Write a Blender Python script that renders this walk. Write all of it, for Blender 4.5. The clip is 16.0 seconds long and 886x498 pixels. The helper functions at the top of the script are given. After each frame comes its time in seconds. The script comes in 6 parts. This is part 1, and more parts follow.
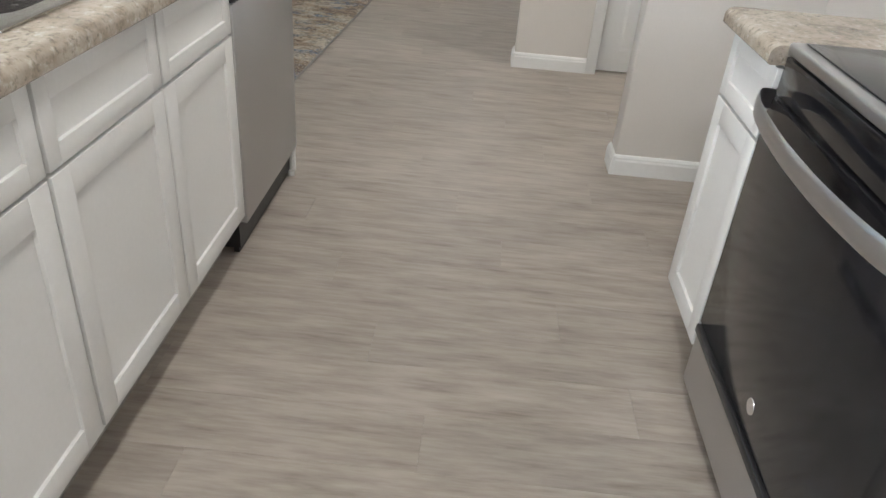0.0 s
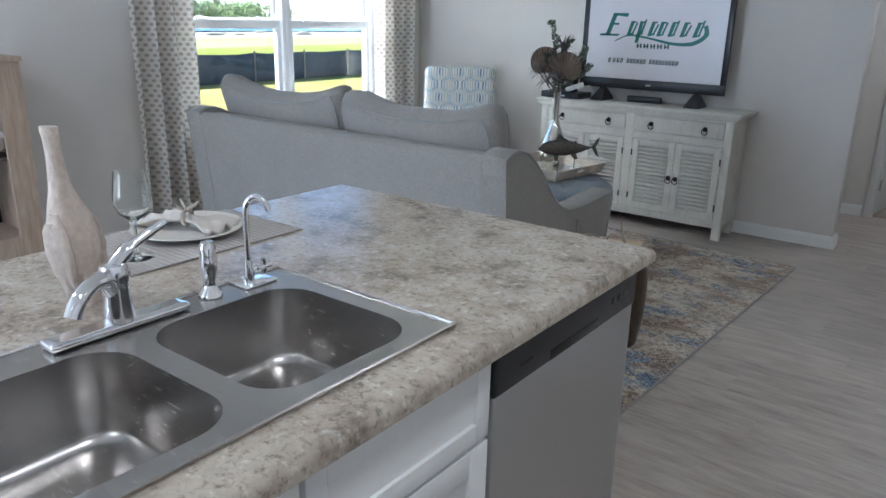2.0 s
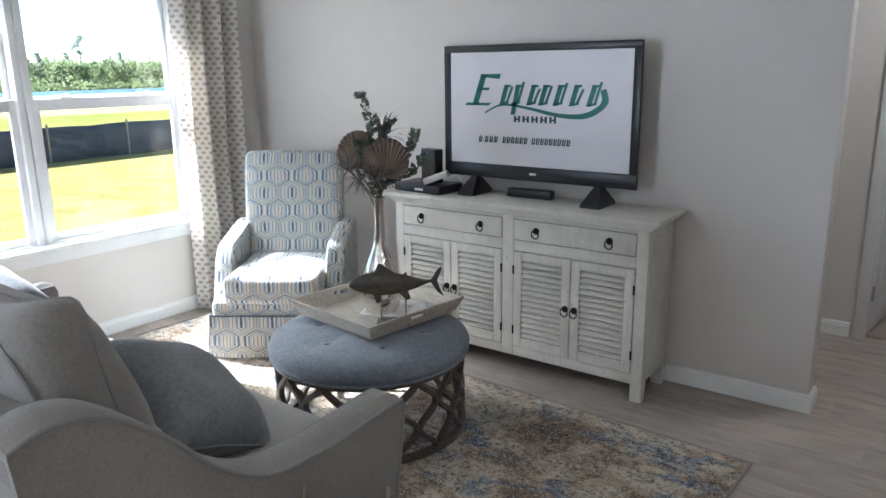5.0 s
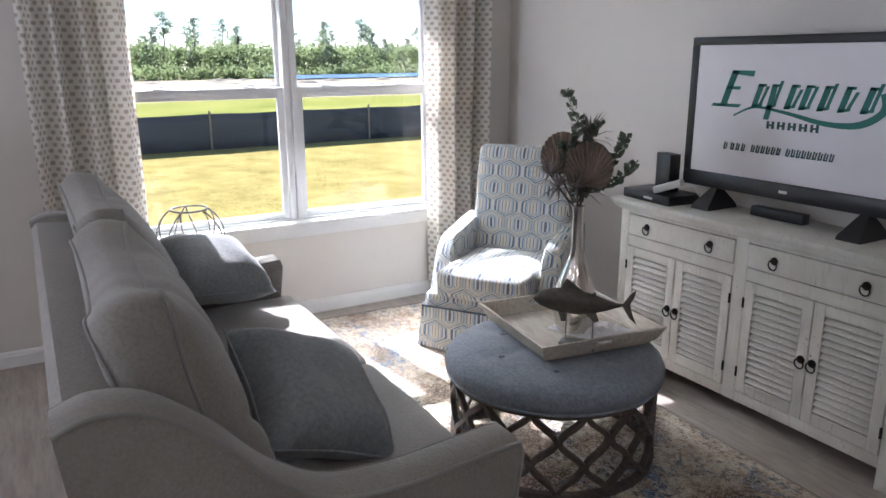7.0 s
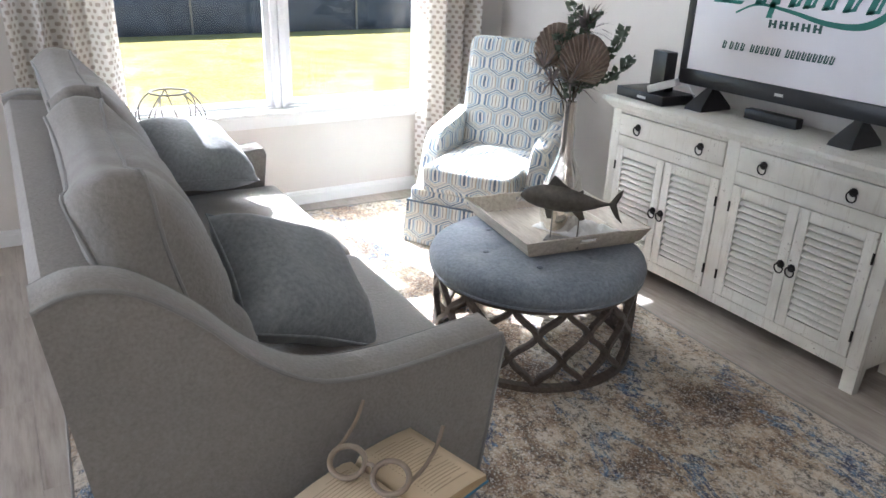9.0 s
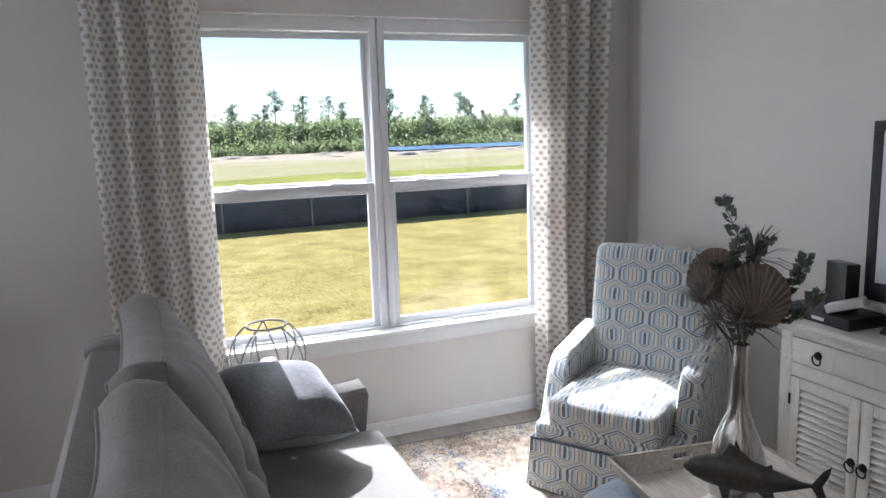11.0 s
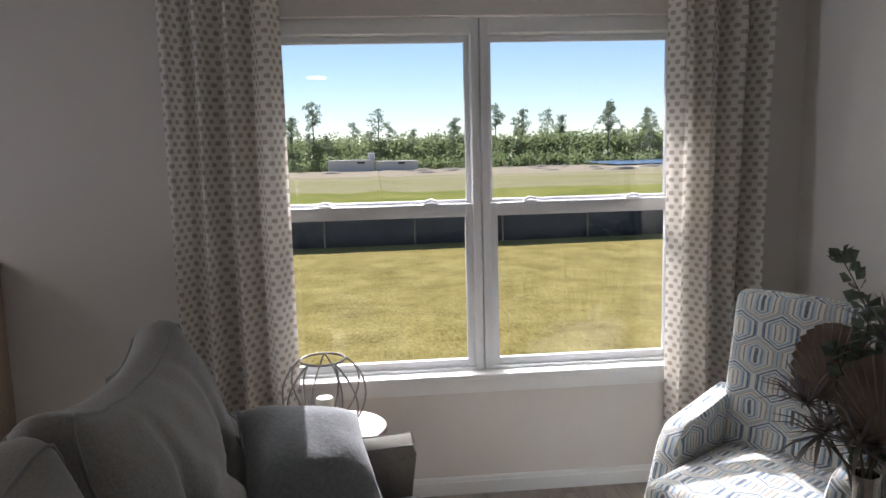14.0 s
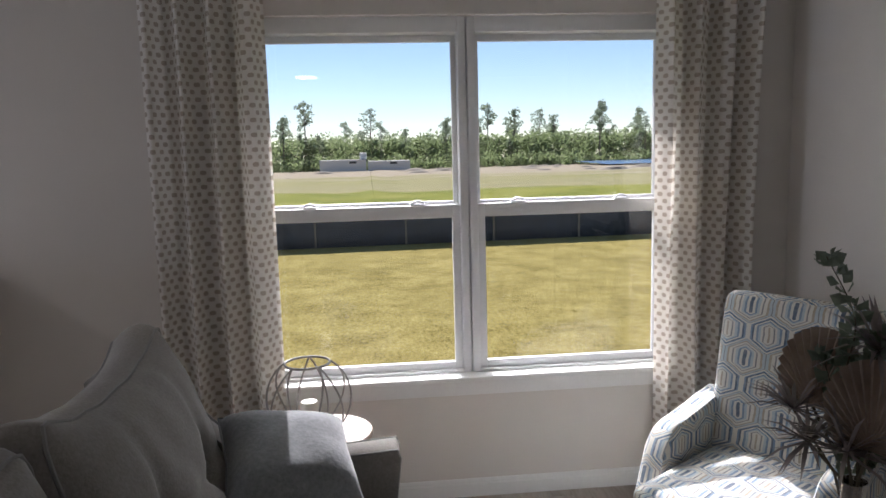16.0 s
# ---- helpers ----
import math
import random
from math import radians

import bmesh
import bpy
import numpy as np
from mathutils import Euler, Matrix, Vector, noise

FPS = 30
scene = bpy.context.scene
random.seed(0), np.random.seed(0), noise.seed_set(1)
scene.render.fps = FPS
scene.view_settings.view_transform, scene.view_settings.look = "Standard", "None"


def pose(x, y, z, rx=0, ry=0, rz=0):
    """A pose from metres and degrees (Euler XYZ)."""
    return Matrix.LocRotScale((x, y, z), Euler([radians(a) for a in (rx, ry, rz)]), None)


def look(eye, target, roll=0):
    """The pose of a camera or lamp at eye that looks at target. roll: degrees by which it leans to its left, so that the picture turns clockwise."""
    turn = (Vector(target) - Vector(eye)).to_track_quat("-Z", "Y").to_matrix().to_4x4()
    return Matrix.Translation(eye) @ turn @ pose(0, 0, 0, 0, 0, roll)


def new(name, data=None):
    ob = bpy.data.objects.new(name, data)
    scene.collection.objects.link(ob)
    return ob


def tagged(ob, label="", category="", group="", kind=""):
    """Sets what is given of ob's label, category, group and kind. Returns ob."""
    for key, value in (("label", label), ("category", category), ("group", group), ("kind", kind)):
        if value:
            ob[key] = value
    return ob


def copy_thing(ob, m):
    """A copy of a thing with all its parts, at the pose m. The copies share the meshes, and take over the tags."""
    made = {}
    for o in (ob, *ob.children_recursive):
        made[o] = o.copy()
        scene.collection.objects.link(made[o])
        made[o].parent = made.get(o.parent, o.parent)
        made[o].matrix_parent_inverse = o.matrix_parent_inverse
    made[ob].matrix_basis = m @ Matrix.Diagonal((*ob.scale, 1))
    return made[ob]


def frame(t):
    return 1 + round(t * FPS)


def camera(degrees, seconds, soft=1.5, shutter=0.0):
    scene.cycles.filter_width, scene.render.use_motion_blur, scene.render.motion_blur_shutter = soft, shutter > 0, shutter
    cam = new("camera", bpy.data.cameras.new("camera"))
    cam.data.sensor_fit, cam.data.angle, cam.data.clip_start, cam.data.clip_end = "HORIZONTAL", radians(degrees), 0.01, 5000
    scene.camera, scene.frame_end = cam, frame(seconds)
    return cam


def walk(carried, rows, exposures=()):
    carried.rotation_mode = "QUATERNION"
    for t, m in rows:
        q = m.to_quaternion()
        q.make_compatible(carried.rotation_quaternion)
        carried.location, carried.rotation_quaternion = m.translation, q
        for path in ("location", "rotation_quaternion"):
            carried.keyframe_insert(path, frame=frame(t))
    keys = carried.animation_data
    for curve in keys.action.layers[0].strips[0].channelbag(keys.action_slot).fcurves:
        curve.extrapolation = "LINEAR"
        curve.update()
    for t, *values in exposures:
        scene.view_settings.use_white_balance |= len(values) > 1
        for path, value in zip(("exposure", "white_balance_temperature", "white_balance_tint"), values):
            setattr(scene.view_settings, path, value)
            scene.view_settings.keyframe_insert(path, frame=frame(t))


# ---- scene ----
cam = camera(62.6, 16.0)
PATH = [
    (0, (-0.257, 1.462, 1.263), (-0.31, 3.179, 0.239), 4.9),
    (0.5, (-0.303, 1.613, 1.334), (-0.522, 3.416, 0.497), 4.0),
    (1, (-0.36, 1.864, 1.364), (-0.764, 3.685, 0.641), 3.9),
    (1.5, (-0.324, 2.146, 1.408), (-1.081, 3.872, 0.739), 2.9),
    (2, (-0.292, 2.396, 1.456), (-1.438, 3.92, 0.851), 1.3),
    (2.5, (-0.314, 2.68, 1.479), (-1.401, 4.273, 0.948), 1.1),
    (3, (-0.345, 3.007, 1.475), (-1.269, 4.717, 1.005), 1.1),
    (3.2, (-0.375, 3.176, 1.437), (-1.267, 4.907, 0.979), 1.4),
    (5.3, (-0.598, 4.553, 1.567), (-1.781, 6.095, 1.096), -0.9),
    (5.5, (-0.624, 4.663, 1.578), (-1.819, 6.205, 1.136), -0.7),
    (6, (-0.65, 4.856, 1.613), (-1.952, 6.323, 1.221), -0.5),
    (6.5, (-0.562, 4.879, 1.604), (-2.089, 6.106, 1.196), -0.5),
    (7, (-0.447, 4.871, 1.582), (-2.128, 5.827, 1.072), -0.3),
    (7.5, (-0.382, 4.864, 1.541), (-2.037, 5.704, 0.794), 0.5),
    (8, (-0.361, 4.853, 1.504), (-1.926, 5.694, 0.585), 1.6),
    (8.5, (-0.389, 4.861, 1.489), (-1.913, 5.721, 0.522), 2.5),
    (9, (-0.468, 4.876, 1.549), (-2.05, 5.828, 0.78), 2.0),
    (9.5, (-0.59, 4.87, 1.621), (-2.216, 5.904, 1.087), 0.4),
    (10, (-0.721, 4.856, 1.659), (-2.399, 5.872, 1.269), -1.3),
    (10.2, (-0.772, 4.885, 1.669), (-2.487, 5.849, 1.308), -1.7),
    (12.3, (-1.286, 5.573, 1.701), (-3.203, 6.05, 1.388), -0.9),
    (12.5, (-1.307, 5.644, 1.706), (-3.233, 6.098, 1.414), -0.7),
    (13, (-1.329, 5.756, 1.697), (-3.28, 6.105, 1.426), -0.8),
    (13.5, (-1.339, 5.794, 1.691), (-3.306, 6.03, 1.416), -1.2),
    (14, (-1.347, 5.793, 1.676), (-3.321, 5.965, 1.401), -1.5),
    (14.5, (-1.343, 5.797, 1.688), (-3.319, 5.938, 1.41), -1.6),
    (15, (-1.354, 5.808, 1.685), (-3.329, 5.965, 1.409), -1.6),
    (15.5, (-1.361, 5.827, 1.678), (-3.333, 6.01, 1.404), -1.6),
    (16, (-1.38, 5.821, 1.678), (-3.352, 6.014, 1.402), -1.5),
]
walk(cam, [(t, look(eye, target, roll)) for t, eye, target, roll in PATH], [(0.0, 2.45, 5900, 9), (0.6, 2.35, 5450, 8), (1.0, 2.1, 5350, 8), (2.0, 1.95, 5150, 9), (3.2, 2.0, 5450, 10), (5.3, 2.0, 5450, 12), (7.0, 1.65, 5650, 18), (7.5, 1.7, 5800, 19), (8.0, 2.15, 5850, 17), (8.6, 2.25, 5850, 16), (9.0, 2.4, 5600, 14), (9.6, 2.2, 5450, 14), (10.2, 1.75, 5500, 16), (12.3, 0.95, 5700, 18), (13.3, 0.6, 5950, 18), (16.0, 0.6, 5950, 19)])

# ---- light ----
world = bpy.data.worlds.new("sky")
scene.world = world
world.use_nodes = True
wn = world.node_tree
sky = wn.nodes.new("ShaderNodeTexSky")
sky.sky_type = 'NISHITA'
sky.sun_disc = False
SUN_FROM = Vector((-1.0, -0.13, 0.87)).normalized()
sky.sun_elevation = math.asin(SUN_FROM.z)
sky.sun_rotation = math.atan2(SUN_FROM.x, SUN_FROM.y)
sky.air_density, sky.dust_density, sky.ozone_density = 0.8, 0.0, 0.9
wn.nodes["Background"].inputs[1].default_value = 0.075
wn.links.new(sky.outputs[0], wn.nodes["Background"].inputs[0])

sun = new("sun", bpy.data.lights.new("sun", 'SUN'))
sun.data.energy, sun.data.angle, sun.data.color = 5.0, radians(0.5), (1.0, 0.95, 0.86)
sun.matrix_world = look(SUN_FROM * 30, (0, 0, 0))

# unseen ceiling lamps: kitchen's known from reflections; dining and hall ones added as fill
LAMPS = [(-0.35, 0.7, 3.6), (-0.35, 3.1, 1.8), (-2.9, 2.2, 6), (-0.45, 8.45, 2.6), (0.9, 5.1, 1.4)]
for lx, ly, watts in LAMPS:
    bulb = new("unseen_ceiling_light", bpy.data.lights.new("unseen_ceiling_light", 'AREA'))
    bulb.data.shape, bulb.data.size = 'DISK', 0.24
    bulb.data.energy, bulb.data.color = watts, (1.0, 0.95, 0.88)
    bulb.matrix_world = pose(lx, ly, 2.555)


# daylight in the opening of the glazed patio door behind the kitchen
PX0, PX1, PZ1 = -4.25, -2.45, 2.05
day = new("patio_daylight", bpy.data.lights.new("patio_daylight", 'AREA'))
day.data.shape, day.data.size, day.data.size_y = 'RECTANGLE', PX1 - PX0 - 0.12, PZ1 - 0.12
day.data.energy, day.data.color = 23.0, (0.90, 0.95, 1.0)
day.matrix_world = pose((PX0 + PX1) / 2, -1.10, PZ1 / 2, -90, 0, 0) @ pose(0, 0, 0, 180, 0, 0)

# ---- materials ----
class Nodes:
    """A material's node tree with short ways to add nodes."""

    def __init__(self, name):
        self.m = bpy.data.materials.new(name)
        self.m.use_nodes = True
        self.t = self.m.node_tree
        self.p = self.t.nodes["Principled BSDF"]

    def put(self, sock, v):
        if hasattr(v, "is_output"):
            self.t.links.new(v, sock)
        elif isinstance(v, (tuple, list)) and len(v) == 3 and sock.type == 'RGBA':
            sock.default_value = (*v, 1)
        else:
            sock.default_value = v

    def node(self, kind, **ins):
        n = self.t.nodes.new(kind)
        for k, v in ins.items():
            self.put(n.inputs[k.replace("_", " ")], v)
        return n

    def coords(self, which="Object"):
        return self.t.nodes.new("ShaderNodeTexCoord").outputs[which]

    def scaled(self, vec, s):
        n = self.node("ShaderNodeMapping", Vector=vec)
        n.inputs["Scale"].default_value = s if isinstance(s, (tuple, list)) else (s, s, s)
        return n.outputs[0]

    def noise(self, vec, scale, detail=4, rough=0.55):
        return self.node("ShaderNodeTexNoise", Vector=vec, Scale=scale, Detail=detail, Roughness=rough).outputs["Fac"]

    def math(self, op, a, b=0.0, c=0.0):
        n = self.t.nodes.new("ShaderNodeMath")
        n.operation = op
        for i, v in enumerate((a, b, c)):
            self.put(n.inputs[i], v)
        return n.outputs[0]

    def ramp(self, fac, stops, hard=False):
        n = self.node("ShaderNodeValToRGB", Fac=fac)
        r = n.color_ramp
        if hard:
            r.interpolation = 'CONSTANT'
        while len(r.elements) < len(stops):
            r.elements.new(0.5)
        for e, (p, c) in zip(r.elements, stops):
            e.position = p
            e.color = (*c, 1) if isinstance(c, (tuple, list)) else (c, c, c, 1)
        return n.outputs[0]

    def mix(self, fac, a, b, kind='MIX'):
        n = self.t.nodes.new("ShaderNodeMix")
        n.data_type, n.blend_type = 'RGBA', kind
        self.put(n.inputs[0], fac)
        self.put(n.inputs[6], a)
        self.put(n.inputs[7], b)
        return n.outputs[2]

    def bump(self, height, strength, dist=0.01):
        n = self.node("ShaderNodeBump", Height=height, Strength=strength, Distance=dist)
        self.t.links.new(n.outputs[0], self.p.inputs["Normal"])

    def set(self, **ins):
        for k, v in ins.items():
            self.put(self.p.inputs[k.replace("_", " ")], v)
        return self.m


def plain(name, col, rough=0.5, metal=0.0, vary=0.06, scale=30, bump=0.02, dist=0.002, **more):
    """A plain surface with fine grain and broad faint unevenness."""
    n = Nodes(name)
    c = n.coords()
    big, fine = n.noise(c, 2.5, 3), n.noise(c, scale, 5)
    f = n.math('MULTIPLY_ADD', big, 0.5, n.math('MULTIPLY', fine, 0.5))
    lo = tuple(max(0, v * (1 - vary * 2)) for v in col)
    hi = tuple(min(1, v * (1 + vary * 2)) for v in col)
    n.bump(fine, bump, dist)
    return n.set(Base_Color=n.ramp(f, [(0.25, lo), (0.75, hi)]),
                 Roughness=n.math('MULTIPLY_ADD', fine, 0.15, max(0.0, rough - 0.07)), Metallic=metal, **more)


def fabric(name, col, col2, weave=260, bump=0.5, rough=0.95):
    n = Nodes(name)
    c = n.coords()
    big, fine = n.noise(c, 5, 3), n.noise(c, weave, 2)
    mixf = n.math('MULTIPLY_ADD', fine, 0.75, n.math('MULTIPLY', n.noise(c, weave * 0.3, 3), 0.25))
    colr = n.mix(mixf, col, col2)
    colr = n.mix(n.math('MULTIPLY', big, 0.35), colr, tuple(v * 0.82 for v in col))
    n.bump(mixf, bump, 0.002)
    n.p.inputs["Sheen Weight"].default_value = 0.25
    return n.set(Base_Color=colr, Roughness=rough)


def make_plank():
    n = Nodes("vinyl_plank")
    info = n.t.nodes.new("ShaderNodeObjectInfo")
    c = n.coords()
    shift = n.node("ShaderNodeVectorMath")
    n.t.links.new(c, shift.inputs[0])
    comb = n.node("ShaderNodeCombineXYZ", X=n.math('MULTIPLY', info.outputs["Random"], 37.0), Y=n.math('MULTIPLY', info.outputs["Random"], 91.0))
    n.t.links.new(comb.outputs[0], shift.inputs[1])
    v = shift.outputs[0]
    grain = n.noise(n.scaled(v, (4.5, 42, 1)), 1.6, 6, 0.65)
    streak = n.noise(n.scaled(v, (2.2, 11, 1)), 1.7, 4, 0.55)
    f = n.math('ADD', n.math('MULTIPLY', grain, 0.45), n.math('MULTIPLY', streak, 0.55))
    col = n.ramp(f, [(0.30, (0.205, 0.17, 0.138)), (0.42, (0.315, 0.275, 0.236)), (0.56, (0.405, 0.36, 0.315)), (0.72, (0.47, 0.425, 0.378))])
    tone = n.math('MULTIPLY_ADD', info.outputs["Random"], 0.13, 0.93)
    comb2 = n.node("ShaderNodeCombineColor", Red=tone, Green=tone, Blue=tone)
    col = n.mix(1.0, col, comb2.outputs[0], 'MULTIPLY')
    n.bump(grain, 0.12, 0.002)
    return n.set(Base_Color=col, Roughness=n.math('MULTIPLY_ADD', grain, 0.2, 0.34))


def make_laminate():
    n = Nodes("speckled_laminate")
    c = n.coords()
    big = n.noise(c, 9, 5, 0.7)
    fine = n.noise(c, 75, 5, 0.7)
    base = n.ramp(big, [(0.32, (0.19, 0.155, 0.12)), (0.45, (0.36, 0.305, 0.245)), (0.6, (0.46, 0.405, 0.335)), (0.75, (0.36, 0.315, 0.26))])
    base = n.mix(n.ramp(fine, [(0.52, 0.0), (0.68, 0.75)]), base, (0.13, 0.105, 0.085))
    base = n.mix(n.ramp(n.noise(c, 45, 4, 0.7), [(0.55, 0.0), (0.7, 0.6)]), base, (0.66, 0.62, 0.55))
    n.bump(fine, 0.05, 0.001)
    return n.set(Base_Color=base, Roughness=n.math('MULTIPLY_ADD', big, 0.12, 0.17))


def make_rug():
    n = Nodes("rug_pile")
    c = n.coords()
    warp = n.node("ShaderNodeTexNoise", Vector=n.scaled(c, (1.6, 2.4, 1)), Scale=1.6, Detail=6.0, Roughness=0.72).outputs["Fac"]
    col = n.ramp(warp, [(0.33, (0.07, 0.05, 0.04)), (0.43, (0.24, 0.165, 0.11)), (0.5, (0.46, 0.37, 0.27)), (0.57, (0.60, 0.54, 0.45)), (0.7, (0.25, 0.20, 0.165))])
    blue = n.node("ShaderNodeTexNoise", Vector=n.scaled(c, (1.4, 2.6, 1)), Scale=1.7, Detail=8.0, Roughness=0.82, Distortion=0.4).outputs["Fac"]
    col = n.mix(n.ramp(blue, [(0.535, 0.0), (0.575, 0.95)]), col, n.ramp(n.noise(c, 26, 3), [(0.35, (0.02, 0.045, 0.12)), (0.6, (0.13, 0.22, 0.33))]))
    tuft = n.noise(c, 120, 3, 0.7)
    mid = n.noise(c, 38, 4, 0.8)
    col = n.mix(n.ramp(mid, [(0.37, 0.95), (0.52, 0.0)]), col, (0.075, 0.065, 0.06))
    col = n.mix(n.ramp(tuft, [(0.50, 0.0), (0.66, 0.75)]), col, (0.70, 0.66, 0.59))
    n.bump(n.math('ADD', tuft, mid), 0.9, 0.008)
    return n.set(Base_Color=col, Roughness=1.0)


def make_distressed():
    n = Nodes("distressed_white_paint")
    c = n.coords()
    streak = n.noise(n.scaled(c, (30, 30, 3)), 2.0, 6, 0.65)
    fine = n.noise(c, 60, 5, 0.7)
    big = n.noise(c, 6, 3)
    col = n.ramp(big, [(0.3, (0.62, 0.60, 0.54)), (0.7, (0.76, 0.74, 0.68))])
    col = n.mix(n.ramp(streak, [(0.55, 0.0), (0.72, 0.45)]), col, (0.40, 0.34, 0.27))
    worn = n.math('MULTIPLY', n.ramp(fine, [(0.60, 0.0), (0.68, 1.0)]), n.ramp(big, [(0.48, 0.0), (0.62, 1.0)]))
    col = n.mix(worn, col, (0.16, 0.11, 0.075))
    n.bump(streak, 0.2, 0.002)
    return n.set(Base_Color=col, Roughness=0.62)


def make_curtain():
    """Off-white cloth with staggered rows of woven taupe dots; UV in metres of cloth."""
    n = Nodes("dotted_curtain_cloth")
    uv = n.node("ShaderNodeSeparateXYZ", Vector=n.coords("UV"))
    row = n.math('DIVIDE', uv.outputs[1], 0.031)
    odd = n.math('MULTIPLY', n.math('MODULO', n.math('FLOOR', row), 2.0), 0.5)
    col_i = n.math('ADD', n.math('DIVIDE', uv.outputs[0], 0.056), odd)
    fx = n.math('SUBTRACT', n.math('FRACT', col_i), 0.5)
    fy = n.math('SUBTRACT', n.math('FRACT', row), 0.5)
    dx, dy = n.math('POWER', n.math('ABSOLUTE', n.math('DIVIDE', fx, 0.27)), 3.0), n.math('POWER', n.math('ABSOLUTE', n.math('DIVIDE', fy, 0.33)), 3.0)
    wob = n.math('MULTIPLY', n.noise(n.coords("UV"), 70, 2), 0.6)
    dot = n.math('LESS_THAN', n.math('ADD', n.math('ADD', dx, dy), wob), 1.15)
    fine = n.noise(n.coords("UV"), 400, 2)
    cloth = n.ramp(fine, [(0.3, (0.86, 0.84, 0.80)), (0.7, (0.93, 0.915, 0.88))])
    taupe = n.ramp(fine, [(0.3, (0.50, 0.45, 0.395)), (0.7, (0.66, 0.60, 0.54))])
    col = n.mix(dot, cloth, taupe)
    n.bump(n.math('MULTIPLY_ADD', dot, 0.6, n.math('MULTIPLY', fine, 0.3)), 0.5, 0.004)
    n.set(Base_Color=col, Roughness=0.95)
    tr = n.node("ShaderNodeBsdfTranslucent", Color=col)
    ms = n.t.nodes.new("ShaderNodeMixShader")
    ms.inputs[0].default_value = 0.6
    n.t.links.new(n.p.outputs[0], ms.inputs[1])
    n.t.links.new(tr.outputs[0], ms.inputs[2])
    n.t.links.new(ms.outputs[0], n.t.nodes["Material Output"].inputs[0])
    return n.m


def make_lattice():
    """Upholstery print of interlaced zigzag bands in cream, tan and blue; UV in metres."""
    n = Nodes("lattice_print_upholstery")
    uvc = n.coords("UV")
    uv = n.node("ShaderNodeSeparateXYZ", Vector=uvc)
    wob = n.math('MULTIPLY', n.math('SUBTRACT', n.noise(uvc, 14, 2), 0.5), 0.012)
    u, v = n.math('ADD', uv.outputs[0], wob), n.math('ADD', uv.outputs[1], wob)
    col = n.math('DIVIDE', u, 0.085)
    mir = n.math('PINGPONG', col, 1.0)
    tri = n.math('PINGPONG', n.math('DIVIDE', v, 0.102), 1.0)
    tri = n.math('MINIMUM', n.math('MAXIMUM', n.math('MULTIPLY_ADD', tri, 2.2, -0.6), 0.0), 1.0)
    q = n.math('MULTIPLY_ADD', tri, 1.05, mir)
    band = n.math('FRACT', n.math('MULTIPLY', q, 0.80))
    cream, tan, grey, blue, slate, pale = (0.68, 0.66, 0.59), (0.40, 0.34, 0.26), (0.22, 0.23, 0.235), (0.16, 0.25, 0.37), (0.06, 0.10, 0.165), (0.44, 0.52, 0.57)
    stripes = n.ramp(band, [(0.0, slate), (0.07, cream), (0.17, blue), (0.25, pale), (0.34, cream), (0.42, grey), (0.48, cream), (0.60, tan), (0.68, pale), (0.78, grey), (0.82, cream), (0.93, blue)], hard=True)
    worn = n.noise(uvc, 55, 4, 0.7)
    colr = n.mix(n.ramp(worn, [(0.36, 0.22), (0.55, 0.0)]), stripes, cream)
    fine = n.noise(uvc, 600, 2)
    colr = n.mix(n.math('MULTIPLY', fine, 0.2), colr, (0.30, 0.31, 0.32))
    n.bump(fine, 0.4, 0.0015)
    n.p.inputs["Sheen Weight"].default_value = 0.15
    return n.set(Base_Color=colr, Roughness=0.92)


def make_ground():
    n = Nodes("mown_lawn")
    c = n.coords()
    sep = n.node("ShaderNodeSeparateXYZ", Vector=c)
    big, mid, fine = n.noise(c, 0.25, 4, 0.6), n.noise(c, 1.6, 5, 0.7), n.noise(n.scaled(c, (0.45, 1, 1)), 24, 7, 0.85)
    grass = n.ramp(n.math('ADD', n.math('MULTIPLY', mid, 0.35), n.math('MULTIPLY', fine, 0.65)),
                   [(0.36, (0.12, 0.10, 0.03)), (0.46, (0.31, 0.25, 0.075)), (0.55, (0.46, 0.375, 0.13)), (0.66, (0.62, 0.52, 0.25))])
    field = n.ramp(n.math('ADD', n.math('MULTIPLY', big, 0.5), n.math('MULTIPLY', fine, 0.5)),
                   [(0.3, (0.10, 0.14, 0.02)), (0.5, (0.24, 0.245, 0.05)), (0.7, (0.37, 0.34, 0.11))])
    dirt = n.ramp(mid, [(0.3, (0.28, 0.22, 0.15)), (0.6, (0.46, 0.39, 0.29)), (0.8, (0.60, 0.53, 0.42))])
    far = n.math('MULTIPLY_ADD', n.noise(n.scaled(c, (1, 0.35, 1)), 0.09, 3), 40.0, n.math('MULTIPLY', sep.outputs[0], -1.0))
    col = n.mix(n.ramp(n.math('DIVIDE', far, 200.0), [(0.20, 0.0), (0.215, 1.0)]), grass, field)
    col = n.mix(n.ramp(n.math('DIVIDE', far, 200.0), [(0.33, 0.0), (0.36, 0.55), (0.47, 0.35), (0.50, 0.85), (0.56, 0.4), (0.62, 0.95)]), col, dirt)
    n.bump(n.math('ADD', mid, fine), 0.7, 0.04)
    return n.set(Base_Color=col, Roughness=1.0, Specular_IOR_Level=0.04)


def make_brushed(name, col, rough, along=(1, 1, 60), amount=0.12):
    n = Nodes(name)
    c = n.coords()
    g = n.noise(n.scaled(c, along), 14, 3)
    n.bump(g, 0.006, 0.0005)
    return n.set(Base_Color=n.ramp(g, [(0.3, tuple(v * 0.95 for v in col)), (0.7, col)]), Metallic=1.0,
                 Roughness=n.math('MULTIPLY_ADD', g, amount, rough))


